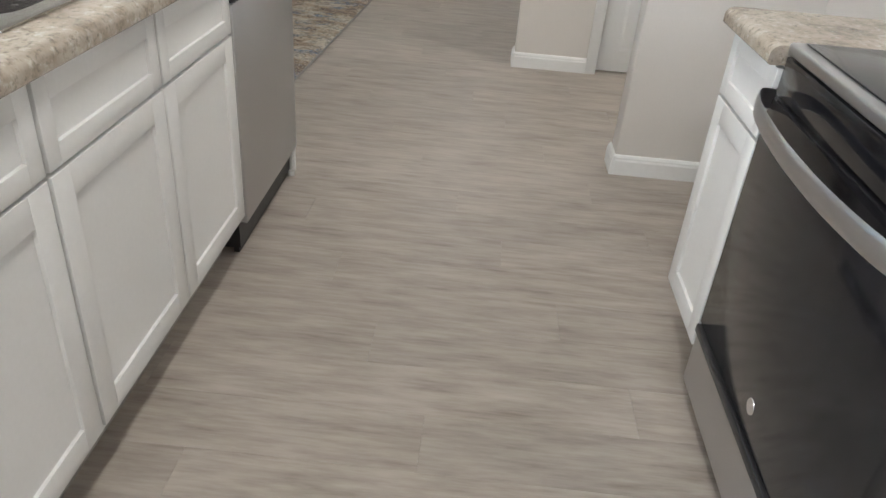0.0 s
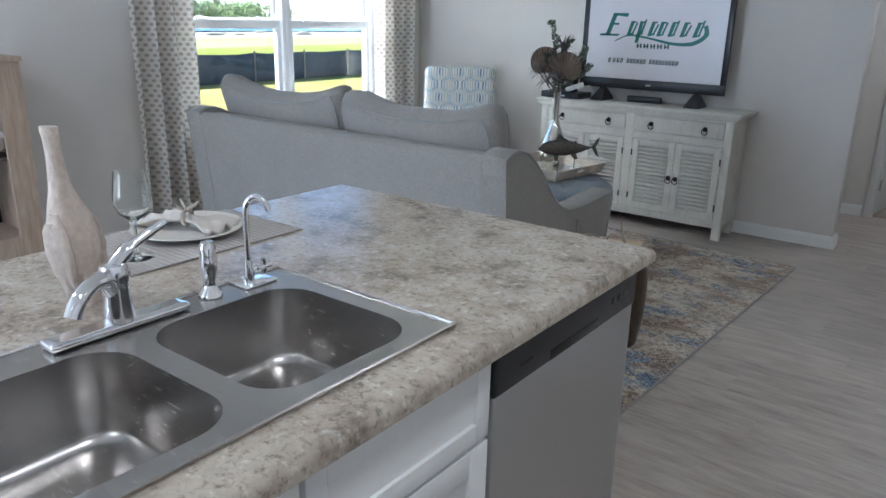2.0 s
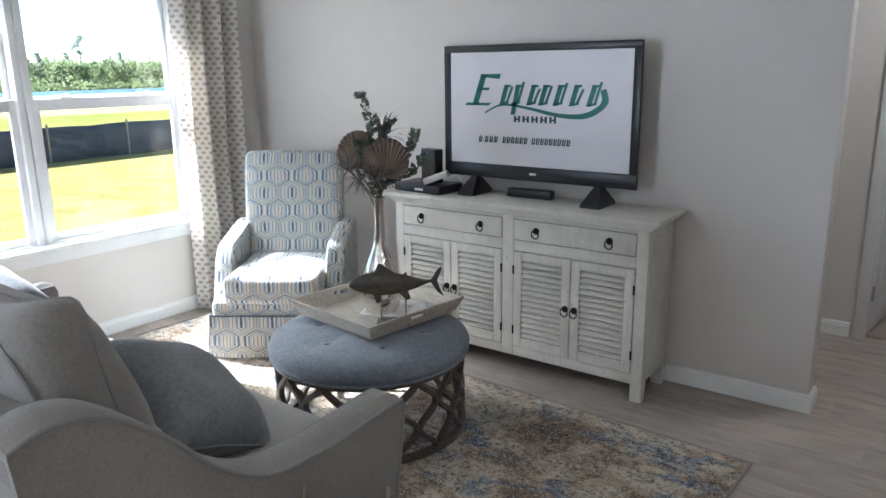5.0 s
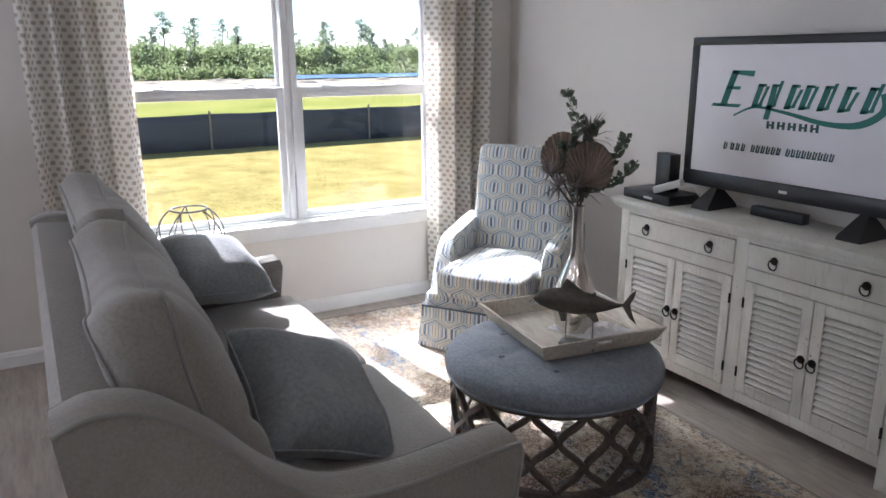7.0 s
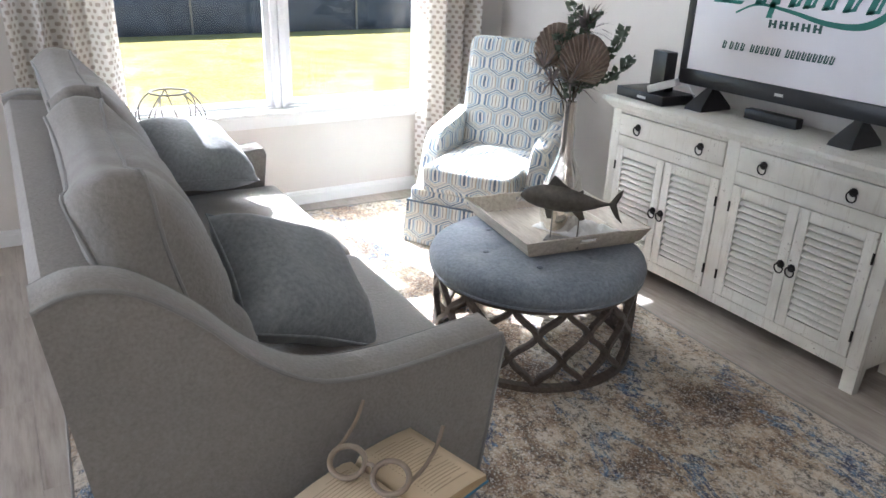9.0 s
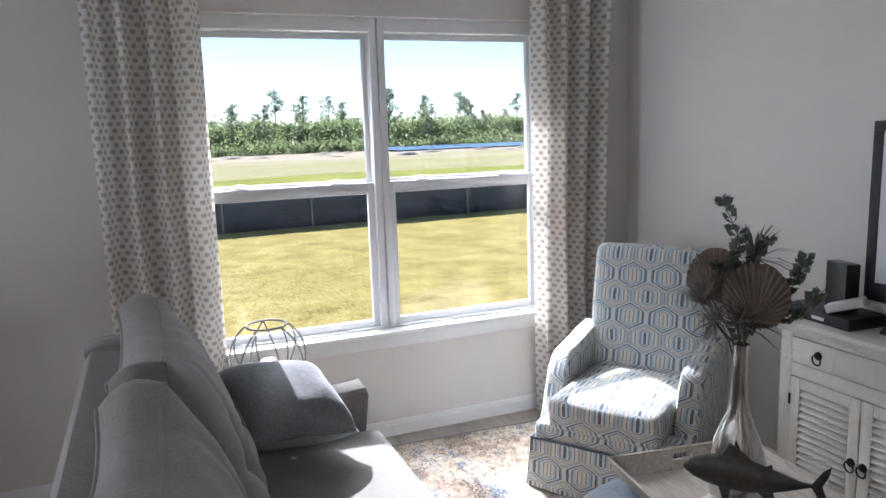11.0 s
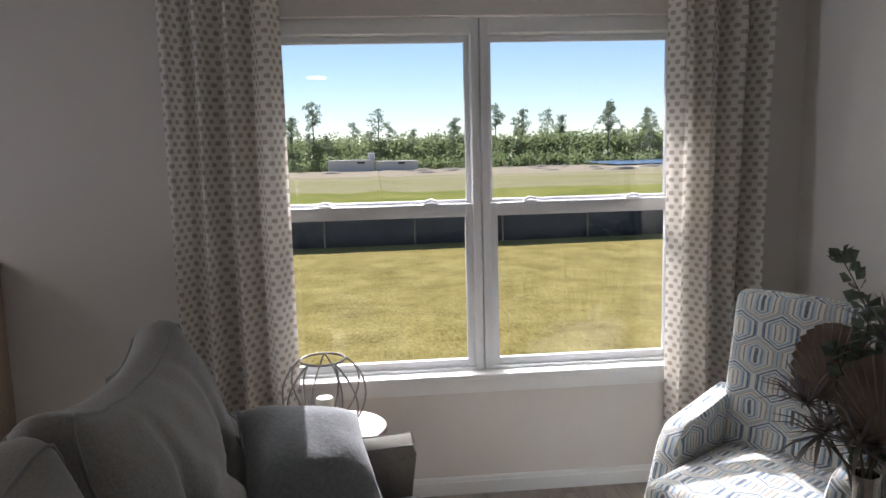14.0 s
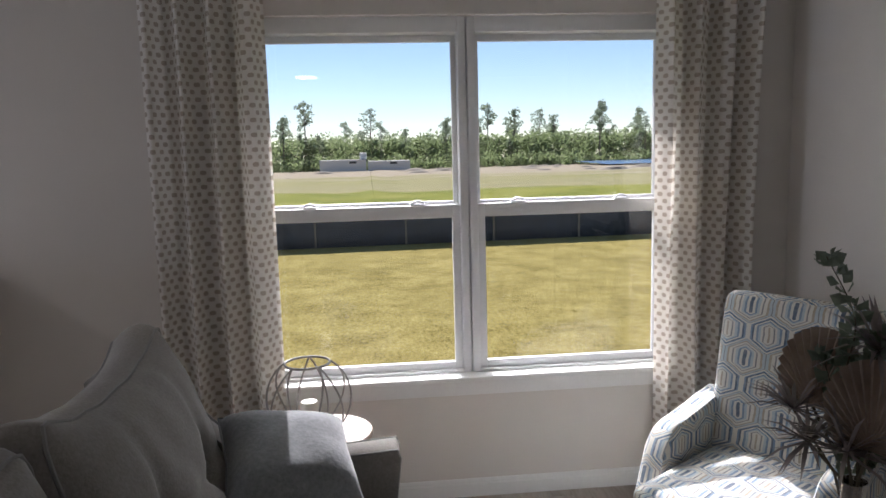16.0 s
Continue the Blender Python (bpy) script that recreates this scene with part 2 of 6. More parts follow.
def make_wood(name, dark, light, along=(3, 30, 30), rough=0.55):
    n = Nodes(name)
    c = n.coords()
    g = n.noise(n.scaled(c, along), 2.5, 6, 0.65)
    n.bump(g, 0.15, 0.002)
    return n.set(Base_Color=n.ramp(g, [(0.3, dark), (0.7, light)]), Roughness=rough)


def make_leaf(name, lo, hi, rough=0.6, thin=0.35):
    """Leaves that let some light through."""
    n = Nodes(name)
    col = n.ramp(n.noise(n.coords(), 9, 4, 0.7), [(0.3, lo), (0.7, hi)])
    n.set(Base_Color=col, Roughness=rough)
    tr = n.node("ShaderNodeBsdfTranslucent", Color=col)
    ms = n.t.nodes.new("ShaderNodeMixShader")
    ms.inputs[0].default_value = thin
    n.t.links.new(n.p.outputs[0], ms.inputs[1])
    n.t.links.new(tr.outputs[0], ms.inputs[2])
    n.t.links.new(ms.outputs[0], n.t.nodes["Material Output"].inputs[0])
    return n.m


WALL = plain("greige_wall_paint", (0.70, 0.665, 0.625), 0.75, vary=0.02, scale=160, bump=0.08)
CEIL = plain("white_ceiling_paint", (0.80, 0.80, 0.78), 0.9, vary=0.02, scale=90, bump=0.2)
TRIM = plain("white_trim_paint", (0.80, 0.80, 0.79), 0.38, vary=0.02, scale=60)
VINYL = plain("white_window_vinyl", (0.80, 0.81, 0.82), 0.35, vary=0.02)
CABINET = plain("white_cabinet_paint", (0.76, 0.755, 0.74), 0.35, vary=0.02, scale=80)
TOE = plain("grey_toe_kick", (0.36, 0.33, 0.30), 0.7)
PLANK = make_plank()
SUBFLOOR = plain("dark_subfloor", (0.19, 0.165, 0.145), 0.9)
LAMINATE = make_laminate()
RUG = make_rug()
RUG_EDGE = fabric("rug_binding", (0.20, 0.19, 0.18), (0.33, 0.31, 0.28), 300)
CARPET = plain("beige_carpet", (0.36, 0.31, 0.26), 1.0, vary=0.15, scale=140, bump=0.8, dist=0.006)
PAINTED = make_distressed()
CURTAIN = make_curtain()
LATTICE = make_lattice()
GROUND = make_ground()
SOFA = fabric("grey_sofa_linen", (0.165, 0.152, 0.138), (0.365, 0.345, 0.32), 110, 0.9)
PIPING = fabric("grey_sofa_piping", (0.20, 0.195, 0.19), (0.29, 0.285, 0.275), 420, 0.3)
PILLOW = fabric("blue_grey_woven_pillow", (0.11, 0.12, 0.13), (0.38, 0.40, 0.42), 70, 1.0)
OTTOMAN = fabric("slate_blue_ottoman_weave", (0.07, 0.09, 0.12), (0.38, 0.42, 0.48), 75, 1.0)
DARKWOOD = make_wood("dark_carved_wood", (0.055, 0.044, 0.036), (0.13, 0.105, 0.085), rough=0.5)
TRAYWOOD = make_wood("whitewashed_wood", (0.42, 0.37, 0.30), (0.66, 0.61, 0.53), (4, 30, 30), 0.6)
HUTCHWOOD = make_wood("pale_oak", (0.30, 0.22, 0.16), (0.46, 0.36, 0.27), (20, 20, 2.5), 0.5)
TABLEWOOD = make_wood("grey_brown_table_wood", (0.22, 0.16, 0.12), (0.38, 0.30, 0.24), (25, 4, 25), 0.5)
STEEL = make_brushed("brushed_stainless", (0.56, 0.56, 0.57), 0.30)
SINKSTEEL = make_brushed("satin_sink_steel", (0.46, 0.44, 0.42), 0.24, (2, 40, 40), 0.05)
CHROME = plain("chrome", (0.80, 0.80, 0.82), 0.10, 1.0, vary=0.01, bump=0.0)
NICKEL = plain("satin_nickel", (0.45, 0.42, 0.38), 0.33, 1.0, vary=0.02)
BLACK = plain("black_plastic", (0.018, 0.018, 0.02), 0.35, vary=0.1)
BLACKGLASS = plain("black_glass", (0.012, 0.012, 0.014), 0.10, vary=0.02, bump=0.0)
IRON = plain("black_iron", (0.022, 0.02, 0.018), 0.5, 0.6, vary=0.2)
GREYPLASTIC = plain("pale_grey_plastic", (0.62, 0.62, 0.60), 0.45)
PAPER = plain("screen_print", (0.74, 0.73, 0.77), 0.16, vary=0.015, scale=8, bump=0.01)
GREENINK = plain("green_print", (0.02, 0.17, 0.14), 0.35, vary=0.05)
DARKINK = plain("dark_green_print", (0.02, 0.075, 0.07), 0.4, vary=0.05)
MERCURY = plain("mercury_glass", (0.72, 0.69, 0.65), 0.10, 0.95, vary=0.10, scale=60, bump=0.05)
BRONZEFISH = plain("bronze_patina", (0.10, 0.09, 0.075), 0.45, 0.45, vary=0.35, scale=40, bump=0.25)
STAND = plain("fish_stand_metal", (0.28, 0.27, 0.25), 0.4, 0.8)
BRONZE = plain("bronze_glaze", (0.115, 0.085, 0.06), 0.16, 0.75, vary=0.12, scale=12, bump=0.015, dist=0.003)
BOOKPAGE = plain("aged_book_page", (0.62, 0.50, 0.34), 0.85, vary=0.06, scale=20)
PAGEEDGE = make_wood("book_page_edges", (0.36, 0.25, 0.13), (0.55, 0.42, 0.25), (4, 4, 300), 0.85)
INK = plain("faded_print", (0.43, 0.34, 0.23), 0.85)
BOOKCOVER = plain("blue_book_cover", (0.05, 0.17, 0.27), 0.5)
GLASSESWOOD = plain("driftwood_spectacles", (0.25, 0.195, 0.145), 0.5, vary=0.2)
BIRD = plain("bleached_carved_wood", (0.52, 0.44, 0.37), 0.75, vary=0.16, scale=55, bump=0.7, dist=0.006)
PLATE = plain("stoneware_plate", (0.62, 0.58, 0.52), 0.3, vary=0.03)
NAPKIN = fabric("beige_napkin", (0.46, 0.41, 0.36), (0.60, 0.55, 0.49), 300, 0.4)
MAT = fabric("taupe_woven_placemat", (0.24, 0.21, 0.185), (0.40, 0.36, 0.32), 110, 1.0)
CANDLE = plain("cream_candle", (0.75, 0.70, 0.60), 0.5, vary=0.03)
WIRE = plain("grey_wire", (0.30, 0.29, 0.28), 0.4, 0.7)
LEAF = make_leaf("dusty_green_leaf", (0.09, 0.12, 0.085), (0.23, 0.27, 0.20))
SPIKE = make_leaf("purple_grey_spike", (0.16, 0.14, 0.135), (0.34, 0.30, 0.28))
FAN = make_leaf("dried_palm_fan", (0.23, 0.17, 0.13), (0.38, 0.30, 0.235))
BLADE = make_leaf("dry_grass_blade", (0.30, 0.26, 0.06), (0.44, 0.38, 0.12), 0.9, 0.65)
STEM = plain("brown_stem", (0.09, 0.075, 0.05), 0.8)
FENCE = plain("black_silt_fence", (0.060, 0.066, 0.078), 0.8, vary=0.3, scale=6, bump=0.3, dist=0.02)
POST = plain("grey_fence_post", (0.22, 0.19, 0.15), 0.8)
BLOCKWALL = plain("pale_block_wall", (0.62, 0.58, 0.53), 0.9, vary=0.05)
DIRT = plain("pale_dirt", (0.42, 0.35, 0.26), 0.95, vary=0.2, scale=1.5, bump=0.6, dist=0.2)
POND = plain("pond_water", (0.10, 0.20, 0.36), 0.25, vary=0.05, scale=0.5)
TREELEAF = make_leaf("pine_foliage", (0.13, 0.165, 0.105), (0.27, 0.32, 0.21), 0.8, 0.75)
BUSHLEAF = make_leaf("brush_foliage", (0.13, 0.17, 0.08), (0.31, 0.37, 0.17), 0.8, 0.75)
BARK = plain("pine_bark", (0.16, 0.125, 0.10), 0.9, vary=0.2)
SIDING = plain("exterior_soffit", (0.62, 0.60, 0.57), 0.7)
TWINE = plain("napkin_ring", (0.42, 0.36, 0.30), 0.6, vary=0.2)

gn = Nodes("clear_glass")
GLASS = gn.set(Base_Color=(0.97, 0.99, 0.98), Roughness=0.0, Transmission_Weight=1.0, IOR=1.45)
gn = Nodes("lamp_glow")
GLOW = gn.set(Base_Color=(0.9, 0.85, 0.75), Emission_Color=(1.0, 0.86, 0.66), Emission_Strength=6.0)


# ---- mesh helpers ----
class B:
    """Collects pieces of one mesh."""

    def __init__(self):
        self.b = bmesh.new()
        self.uvs = False

    def box(self, x0, y0, z0, x1, y1, z1, bevel=0.0, seg=2, m=None):
        r = bmesh.ops.create_cube(self.b, size=1.0)
        vs = r["verts"]
        for v in vs:
            v.co = Vector(((x0 + x1) / 2 + v.co.x * (x1 - x0), (y0 + y1) / 2 + v.co.y * (y1 - y0), (z0 + z1) / 2 + v.co.z * (z1 - z0)))
        if bevel:
            es = list({e for v in vs for e in v.link_edges})
            out = bmesh.ops.bevel(self.b, geom=es, offset=bevel, segments=seg, affect='EDGES', profile=0.5)
            vs = list({v for f in out["faces"] for v in f.verts} | {v for v in vs if v.is_valid})
        if m:
            for v in vs:
                v.co = m @ v.co
        return self

    def rings(self, rings, cap=True, closed=True):
        """Skins a list of rings of points, each with the same count."""
        rows = [[self.b.verts.new(p) for p in r] for r in rings]
        k = len(rows[0])
        for a, c in zip(rows, rows[1:]):
            for i in range(k if closed else k - 1):
                j = (i + 1) % k
                self.b.faces.new((a[i], a[j], c[j], c[i]))
        if cap and closed:
            self.b.faces.new(rows[0][::-1])
            self.b.faces.new(rows[-1])
        return self

    def lathe(self, prof, cx=0, cy=0, seg=32, cap=True, m=None):
        m = m or Matrix()
        return self.rings([[m @ Vector((cx + r * math.cos(a), cy + r * math.sin(a), z)) for a in (2 * math.pi * i / seg for i in range(seg))] for r, z in prof], cap)

    def tube(self, pts, r, seg=8, closed=False):
        pts = [Vector(p) for p in pts]
        n = len(pts)
        rad = r if isinstance(r, (list, tuple)) else [r] * n
        rings, up = [], None
        for i, p in enumerate(pts):
            if closed:
                d = pts[(i + 1) % n] - pts[i - 1]
            else:
                d = pts[min(i + 1, n - 1)] - pts[max(i - 1, 0)]
            d.normalize()
            if up is None:
                up = d.orthogonal().normalized()
            up = (up - d * up.dot(d))
            up = up.normalized() if up.length > 1e-6 else d.orthogonal().normalized()
            side = d.cross(up)
            rings.append([p + (up * math.cos(a) + side * math.sin(a)) * rad[i] for a in (2 * math.pi * k / seg for k in range(seg))])
        if closed:
            rings.append(rings[0])
            self.rings(rings, False)
            bmesh.ops.remove_doubles(self.b, verts=self.b.verts, dist=1e-6)
        else:
            self.rings(rings)
        return self

    def loft(self, secs, seg=16):
        """secs: (centre, half width vector, half height vector)."""
        return self.rings([[Vector(c) + Vector(w) * math.cos(a) + Vector(h) * math.sin(a) for a in (2 * math.pi * i / seg for i in range(seg))] for c, w, h in secs])

    def prism(self, outline, d, bevel=0.0):
        """outline: points of one flat face; d: the vector it is drawn out by."""
        d = Vector(d)
        vs = [self.b.verts.new(p) for p in outline]
        ws = [self.b.verts.new(Vector(p) + d) for p in outline]
        fs = [self.b.faces.new(vs[::-1]), self.b.faces.new(ws)]
        k = len(vs)
        for i in range(k):
            fs.append(self.b.faces.new((vs[i], vs[(i + 1) % k], ws[(i + 1) % k], ws[i])))
        if bevel:
            es = list(fs[0].edges) + list(fs[1].edges)
            bmesh.ops.bevel(self.b, geom=es, offset=bevel, segments=3, affect='EDGES', profile=0.5)
        return self

    def soft(self, hx, hy, hz, r, bulge=0.0, n=14, m=None, wrinkle=0.0, seed=0, swell=0.0):
        """A stuffed block: rounded edges, top and bottom swelling."""
        m = m or Matrix()
        made = {}

        def vert(u, v, w):
            key = (round(u, 4), round(v, 4), round(w, 4))
            if key not in made:
                p = Vector((u * hx, v * hy, w * hz))
                q = Vector((max(-hx + r, min(hx - r, p.x)), max(-hy + r, min(hy - r, p.y)), max(-hz + r, min(hz - r, p.z))))
                d = p - q
                p = q + (d.normalized() * r if d.length > 1e-9 else d)
                p.z += w * bulge * (1 - u * u) * (1 - v * v)
                p.y += v * (swell or bulge * 0.4) * (1 - u * u) * (1 - w * w)
                if wrinkle:
                    p += Vector((0, 0, 1)) * wrinkle * noise.noise(Vector((p.x * 7 + seed, p.y * 7, p.z * 7))) + Vector((0, 1, 0)) * wrinkle * noise.noise(Vector((p.x * 6, p.z * 6 + seed, p.y * 6)))
                made[key] = self.b.verts.new(m @ p)
            return made[key]

        # finer towards the edges, so that the rounding has its own rings
        g = [math.sin((i / n - 0.5) * math.pi) for i in range(n + 1)]
        for i in range(n):
            for j in range(n):
                a, c, d, e = g[i], g[i + 1], g[j], g[j + 1]
                for s in (-1, 1):
                    for quad in (((a, d, s), (c, d, s), (c, e, s), (a, e, s)), ((s, a, d), (s, c, d), (s, c, e), (s, a, e)), ((d, s, a), (d, s, c), (e, s, c), (e, s, a))):
                        vs = [vert(*q) for q in quad]
                        self.b.faces.new(vs if s > 0 else vs[::-1])
        return self

    def pillow(self, hx, hy, h, n=22, m=None, seed=0):
        """A knife-edged throw pillow lying in its own xy plane."""
        m = m or Matrix()
        for s in (1, -1):
            grid = []
            for i in range(n + 1):
                row = []
                for j in range(n + 1):
                    u, v = 2 * i / n - 1, 2 * j / n - 1
                    x, y = hx * u * (1 - 0.07 * (1 - v * v)), hy * v * (1 - 0.07 * (1 - u * u))
                    t = max(0.0, (1 - u ** 4) * (1 - v ** 4)) ** 0.6
                    z = s * h * t + 0.014 * t * noise.noise(Vector((x * 9 + seed, y * 9, s)))
                    row.append(self.b.verts.new(m @ Vector((x, y, z))))
                grid.append(row)
            for i in range(n):
                for j in range(n):
                    q = (grid[i][j], grid[i + 1][j], grid[i + 1][j + 1], grid[i][j + 1])
                    self.b.faces.new(q if s > 0 else q[::-1])
        bmesh.ops.remove_doubles(self.b, verts=self.b.verts, dist=1e-5)
        return self

    def box_uv(self):
        lay = self.b.loops.layers.uv.verify()
        self.b.normal_update()
        for f in self.b.faces:
            nx, ny, nz = (abs(c) for c in f.normal)
            for l in f.loops:
                c = l.vert.co
                l[lay].uv = (c.x, c.z) if ny >= nx and ny >= nz * 0.8 else ((c.y, c.z) if nx >= nz * 0.8 else (c.x, c.y))
        return self

    def mesh(self, name, mat, smooth=True, angle=40):
        bmesh.ops.recalc_face_normals(self.b, faces=self.b.faces)
        me = bpy.data.meshes.new(name)
        self.b.to_mesh(me)
        self.b.free()
        me.materials.append(mat)
        if smooth:
            me.polygons.foreach_set("use_smooth", [True] * len(me.polygons))
            me.set_sharp_from_angle(angle=radians(angle))
        return me

    def done(self, name, mat, parent=None, smooth=True, angle=40, **tags):
        ob = new(name, self.mesh(name, mat, smooth, angle))
        if parent:
            ob.parent = parent
        return tagged(ob, **tags) if tags else ob


def thing(name, m, label, category, group="", kind=""):
    ob = new(name)
    ob.empty_display_size = 0.1
    ob.matrix_world = m
    return tagged(ob, label, category, group, kind)


def structure(ob, label, category):
    return tagged(ob, label, category, kind="structure")


def circle(r, n, z=0.0, cx=0.0, cy=0.0):
    return [(cx + r * math.cos(2 * math.pi * i / n), cy + r * math.sin(2 * math.pi * i / n), z) for i in range(n)]


def smooth_path(pts, n=8):
    """Catmull-Rom through the points."""
    pts = [Vector(p) for p in pts]
    out = []
    for i in range(len(pts) - 1):
        p0, p1, p2, p3 = pts[max(i - 1, 0)], pts[i], pts[i + 1], pts[min(i + 2, len(pts) - 1)]
        for k in range(n):
            t = k / n
            out.append(0.5 * ((2 * p1) + (p2 - p0) * t + (2 * p0 - 5 * p1 + 4 * p2 - p3) * t * t + (3 * p1 - p0 - 3 * p2 + p3) * t ** 3))
    out.append(pts[-1])
    return out


# ---- large structure ----
WX, TVY, CEILZ = -4.70, 7.82, 2.6
OY0, OY1, OZ0, OZ1 = 5.30, 7.26, 0.585, 2.262

w = B()
w.box(WX - 0.16, -1.12, -0.1, WX, OY0, CEILZ).box(WX - 0.16, OY1, -0.1, WX, 9.12, CEILZ)
w.box(WX - 0.16, OY0, -0.1, WX, OY1, OZ0).box(WX - 0.16, OY0, OZ1, WX, OY1, CEILZ)
structure(w.done("wall_window", WALL, smooth=False), "greige painted wall with a wide double window", "wall")
structure(B().box(WX, TVY, 0, -1.045, TVY + 0.12, CEILZ, 0.006).done("wall_television", WALL), "greige painted partition wall behind the television", "wall")
w = B()
w.box(-2.7, 9.0, 0, -0.98, 9.12, CEILZ).box(-0.14, 9.0, 0, 1.6, 9.12, CEILZ).box(-0.98, 9.0, 2.06, -0.14, 9.12, CEILZ)
structure(w.done("wall_hall_end", WALL, smooth=False), "greige hall wall with a doorway", "wall")
w = B()
w.box(-0.065, 5.785, 0, 0.40, 5.905, CEILZ, 0.005).box(1.16, 5.785, 0, 1.6, 5.905, CEILZ).box(0.40, 5.785, 2.06, 1.16, 5.905, CEILZ)
structure(w.done("wall_hall_side", WALL, smooth=False), "greige wall with a white panel door", "wall")
structure(B().box(0.345, 4.355, 0, 1.6, 4.475, CEILZ, 0.005).done("wall_kitchen_stub", WALL), "greige stub wall at the kitchen's end", "wall")
structure(B().box(1.0, -1.0, 0, 1.12, 4.355, CEILZ).done("wall_kitchen", WALL), "greige kitchen wall behind the range", "wall")
structure(B().box(1.6, 4.355, 0, 1.72, 9.12, CEILZ).done("wall_hall_right", WALL), "greige hall wall", "wall")
w = B()
w.box(WX, -1.12, 0, PX0, -1.0, CEILZ).box(PX1, -1.12, 0, 1.12, -1.0, CEILZ).box(PX0, -1.12, PZ1, PX1, -1.0, CEILZ)
structure(w.done("wall_back", WALL, smooth=False), "greige wall with a glazed patio door behind the kitchen", "wall")
patio = thing("door_3", pose((PX0 + PX1) / 2, -1.05, 0), "white framed glazed patio door, closed", "door", kind="structure")
ph_ = (PX1 - PX0) / 2
pf = B().box(-ph_ + 0.002, -0.03, 0.002, -ph_ + 0.07, 0.03, PZ1 - 0.002, 0.003).box(ph_ - 0.07, -0.03, 0.002, ph_ - 0.002, 0.03, PZ1 - 0.002, 0.003)
pf.box(-ph_ + 0.07, -0.03, PZ1 - 0.07, ph_ - 0.07, 0.03, PZ1 - 0.002, 0.003).box(-ph_ + 0.07, -0.03, 0.002, ph_ - 0.07, 0.03, 0.08, 0.003).box(-0.05, -0.028, 0.08, 0.05, 0.028, PZ1 - 0.07, 0.003)
pf.done("frame", VINYL, patio)
for x0, x1 in ((-ph_ + 0.07, -0.05), (0.05, ph_ - 0.07)):
    g = B().box(x0, -0.002, 0.08, x1, 0.002, PZ1 - 0.07).done("pane", GLASS, patio, smooth=False)
    g.visible_shadow = False
structure(B().box(-2.82, TVY + 0.12, 0, -2.7, 9.12, CEILZ).done("wall_hall_left", WALL), "greige wall closing the hall", "wall")
w = B()
w.box(-1.5, 10.08, 0, 0.6, 10.2, CEILZ).box(-1.62, 9.12, 0, -1.5, 10.2, CEILZ).box(0.6, 9.12, 0, 0.72, 10.2, CEILZ)
structure(w.done("wall_bedroom", WALL, smooth=False), "greige walls of the carpeted room beyond the doorway", "wall")
structure(B().box(WX - 0.16, -1.12, CEILZ, 1.72, 10.2, CEILZ + 0.12).done("ceiling", CEIL, smooth=False), "flat white ceiling", "ceiling")
structure(B().box(WX, -1.0, -0.12, 1.6, 9.08, -0.006).done("subfloor", SUBFLOOR, smooth=False), "dark joints between floor planks", "floor")
structure(B().box(-1.5, 9.08, -0.12, 0.6, 10.08, 0.004).done("carpet", CARPET, smooth=False), "beige carpet in the room beyond the doorway", "floor")
structure(B().box(-0.96, 9.045, -0.005, -0.16, 9.095, 0.007, 0.003).done("threshold", TABLEWOOD), "brown strip between plank floor and carpet", "threshold")
# unseen overhang, added to limit how far sun reaches into the room
structure(B().box(-5.46, -2, 2.45, WX - 0.16, 11, 2.62).done("eave", SIDING, smooth=False), "unseen pale soffit, added to cut off the high sun", "eave")


def baseboard(x0, y0, x1, y1, nx, ny):
    """A moulded baseboard along a wall from one end to the other; (nx, ny) points into the room."""
    prof = [(0.0, 0.0), (0.016, 0.0), (0.016, 0.062), (0.012, 0.070), (0.012, 0.076), (0.006, 0.085), (0.0, 0.087)]
    prof = [(d + 0.0005, z) for d, z in prof]
    rows = [[Vector((px + nx * d, py + ny * d, z)) for d, z in prof] for px, py in ((x0, y0), (x1, y1))]
    ob = B().rings(rows).done("baseboard", TRIM, angle=25)
    return structure(ob, "white moulded baseboard along the wall", "baseboard")


baseboard(WX, -1.0, WX, TVY, 1, 0)
baseboard(WX + 0.017, TVY, -1.045, TVY, 0, -1)
baseboard(-1.045, TVY - 0.016, -1.045, TVY + 0.136, 1, 0)
baseboard(-2.7, 9.0, -1.04, 9.0, 0, -1)
baseboard(-0.08, 9.0, 1.6, 9.0, 0, -1)
baseboard(-0.065, 5.785, 0.375, 5.785, 0, -1)
baseboard(-0.065, 5.769, -0.065, 5.921, -1, 0)
baseboard(0.345, 4.355, 1.0, 4.355, 0, -1)
baseboard(0.345, 4.339, 0.345, 4.491, -1, 0)
baseboard(-1.5, 10.08, 0.6, 10.08, 0, -1)


def casing(x0, x1, y, ny, top, name):
    """Flat moulded casing round a doorway in a wall that runs along x, with the jamb inside."""
    b = B()
    for a, c in ((x0 - 0.06, x0), (x1, x1 + 0.06)):
        b.box(a, min(y, y + ny * 0.018), 0, c, max(y, y + ny * 0.018), top + 0.06, 0.004)
    b.box(x0, min(y, y + ny * 0.018), top, x1, max(y, y + ny * 0.018), top + 0.06, 0.004)
    b.box(x0 - 0.018, min(y, y - ny * 0.12), 0, x0 + 0.002, max(y, y - ny * 0.12), top + 0.02)
    b.box(x1 - 0.002, min(y, y - ny * 0.12), 0, x1 + 0.018, max(y, y - ny * 0.12), top + 0.02)
    b.box(x0, min(y, y - ny * 0.12), top - 0.002, x1, max(y, y - ny * 0.12), top + 0.018)
    return structure(b.done(name, TRIM), "white door casing", "door frame")


casing(-0.962, -0.158, 9.0 - 0.0005, -1, 2.04, "door_casing_1")
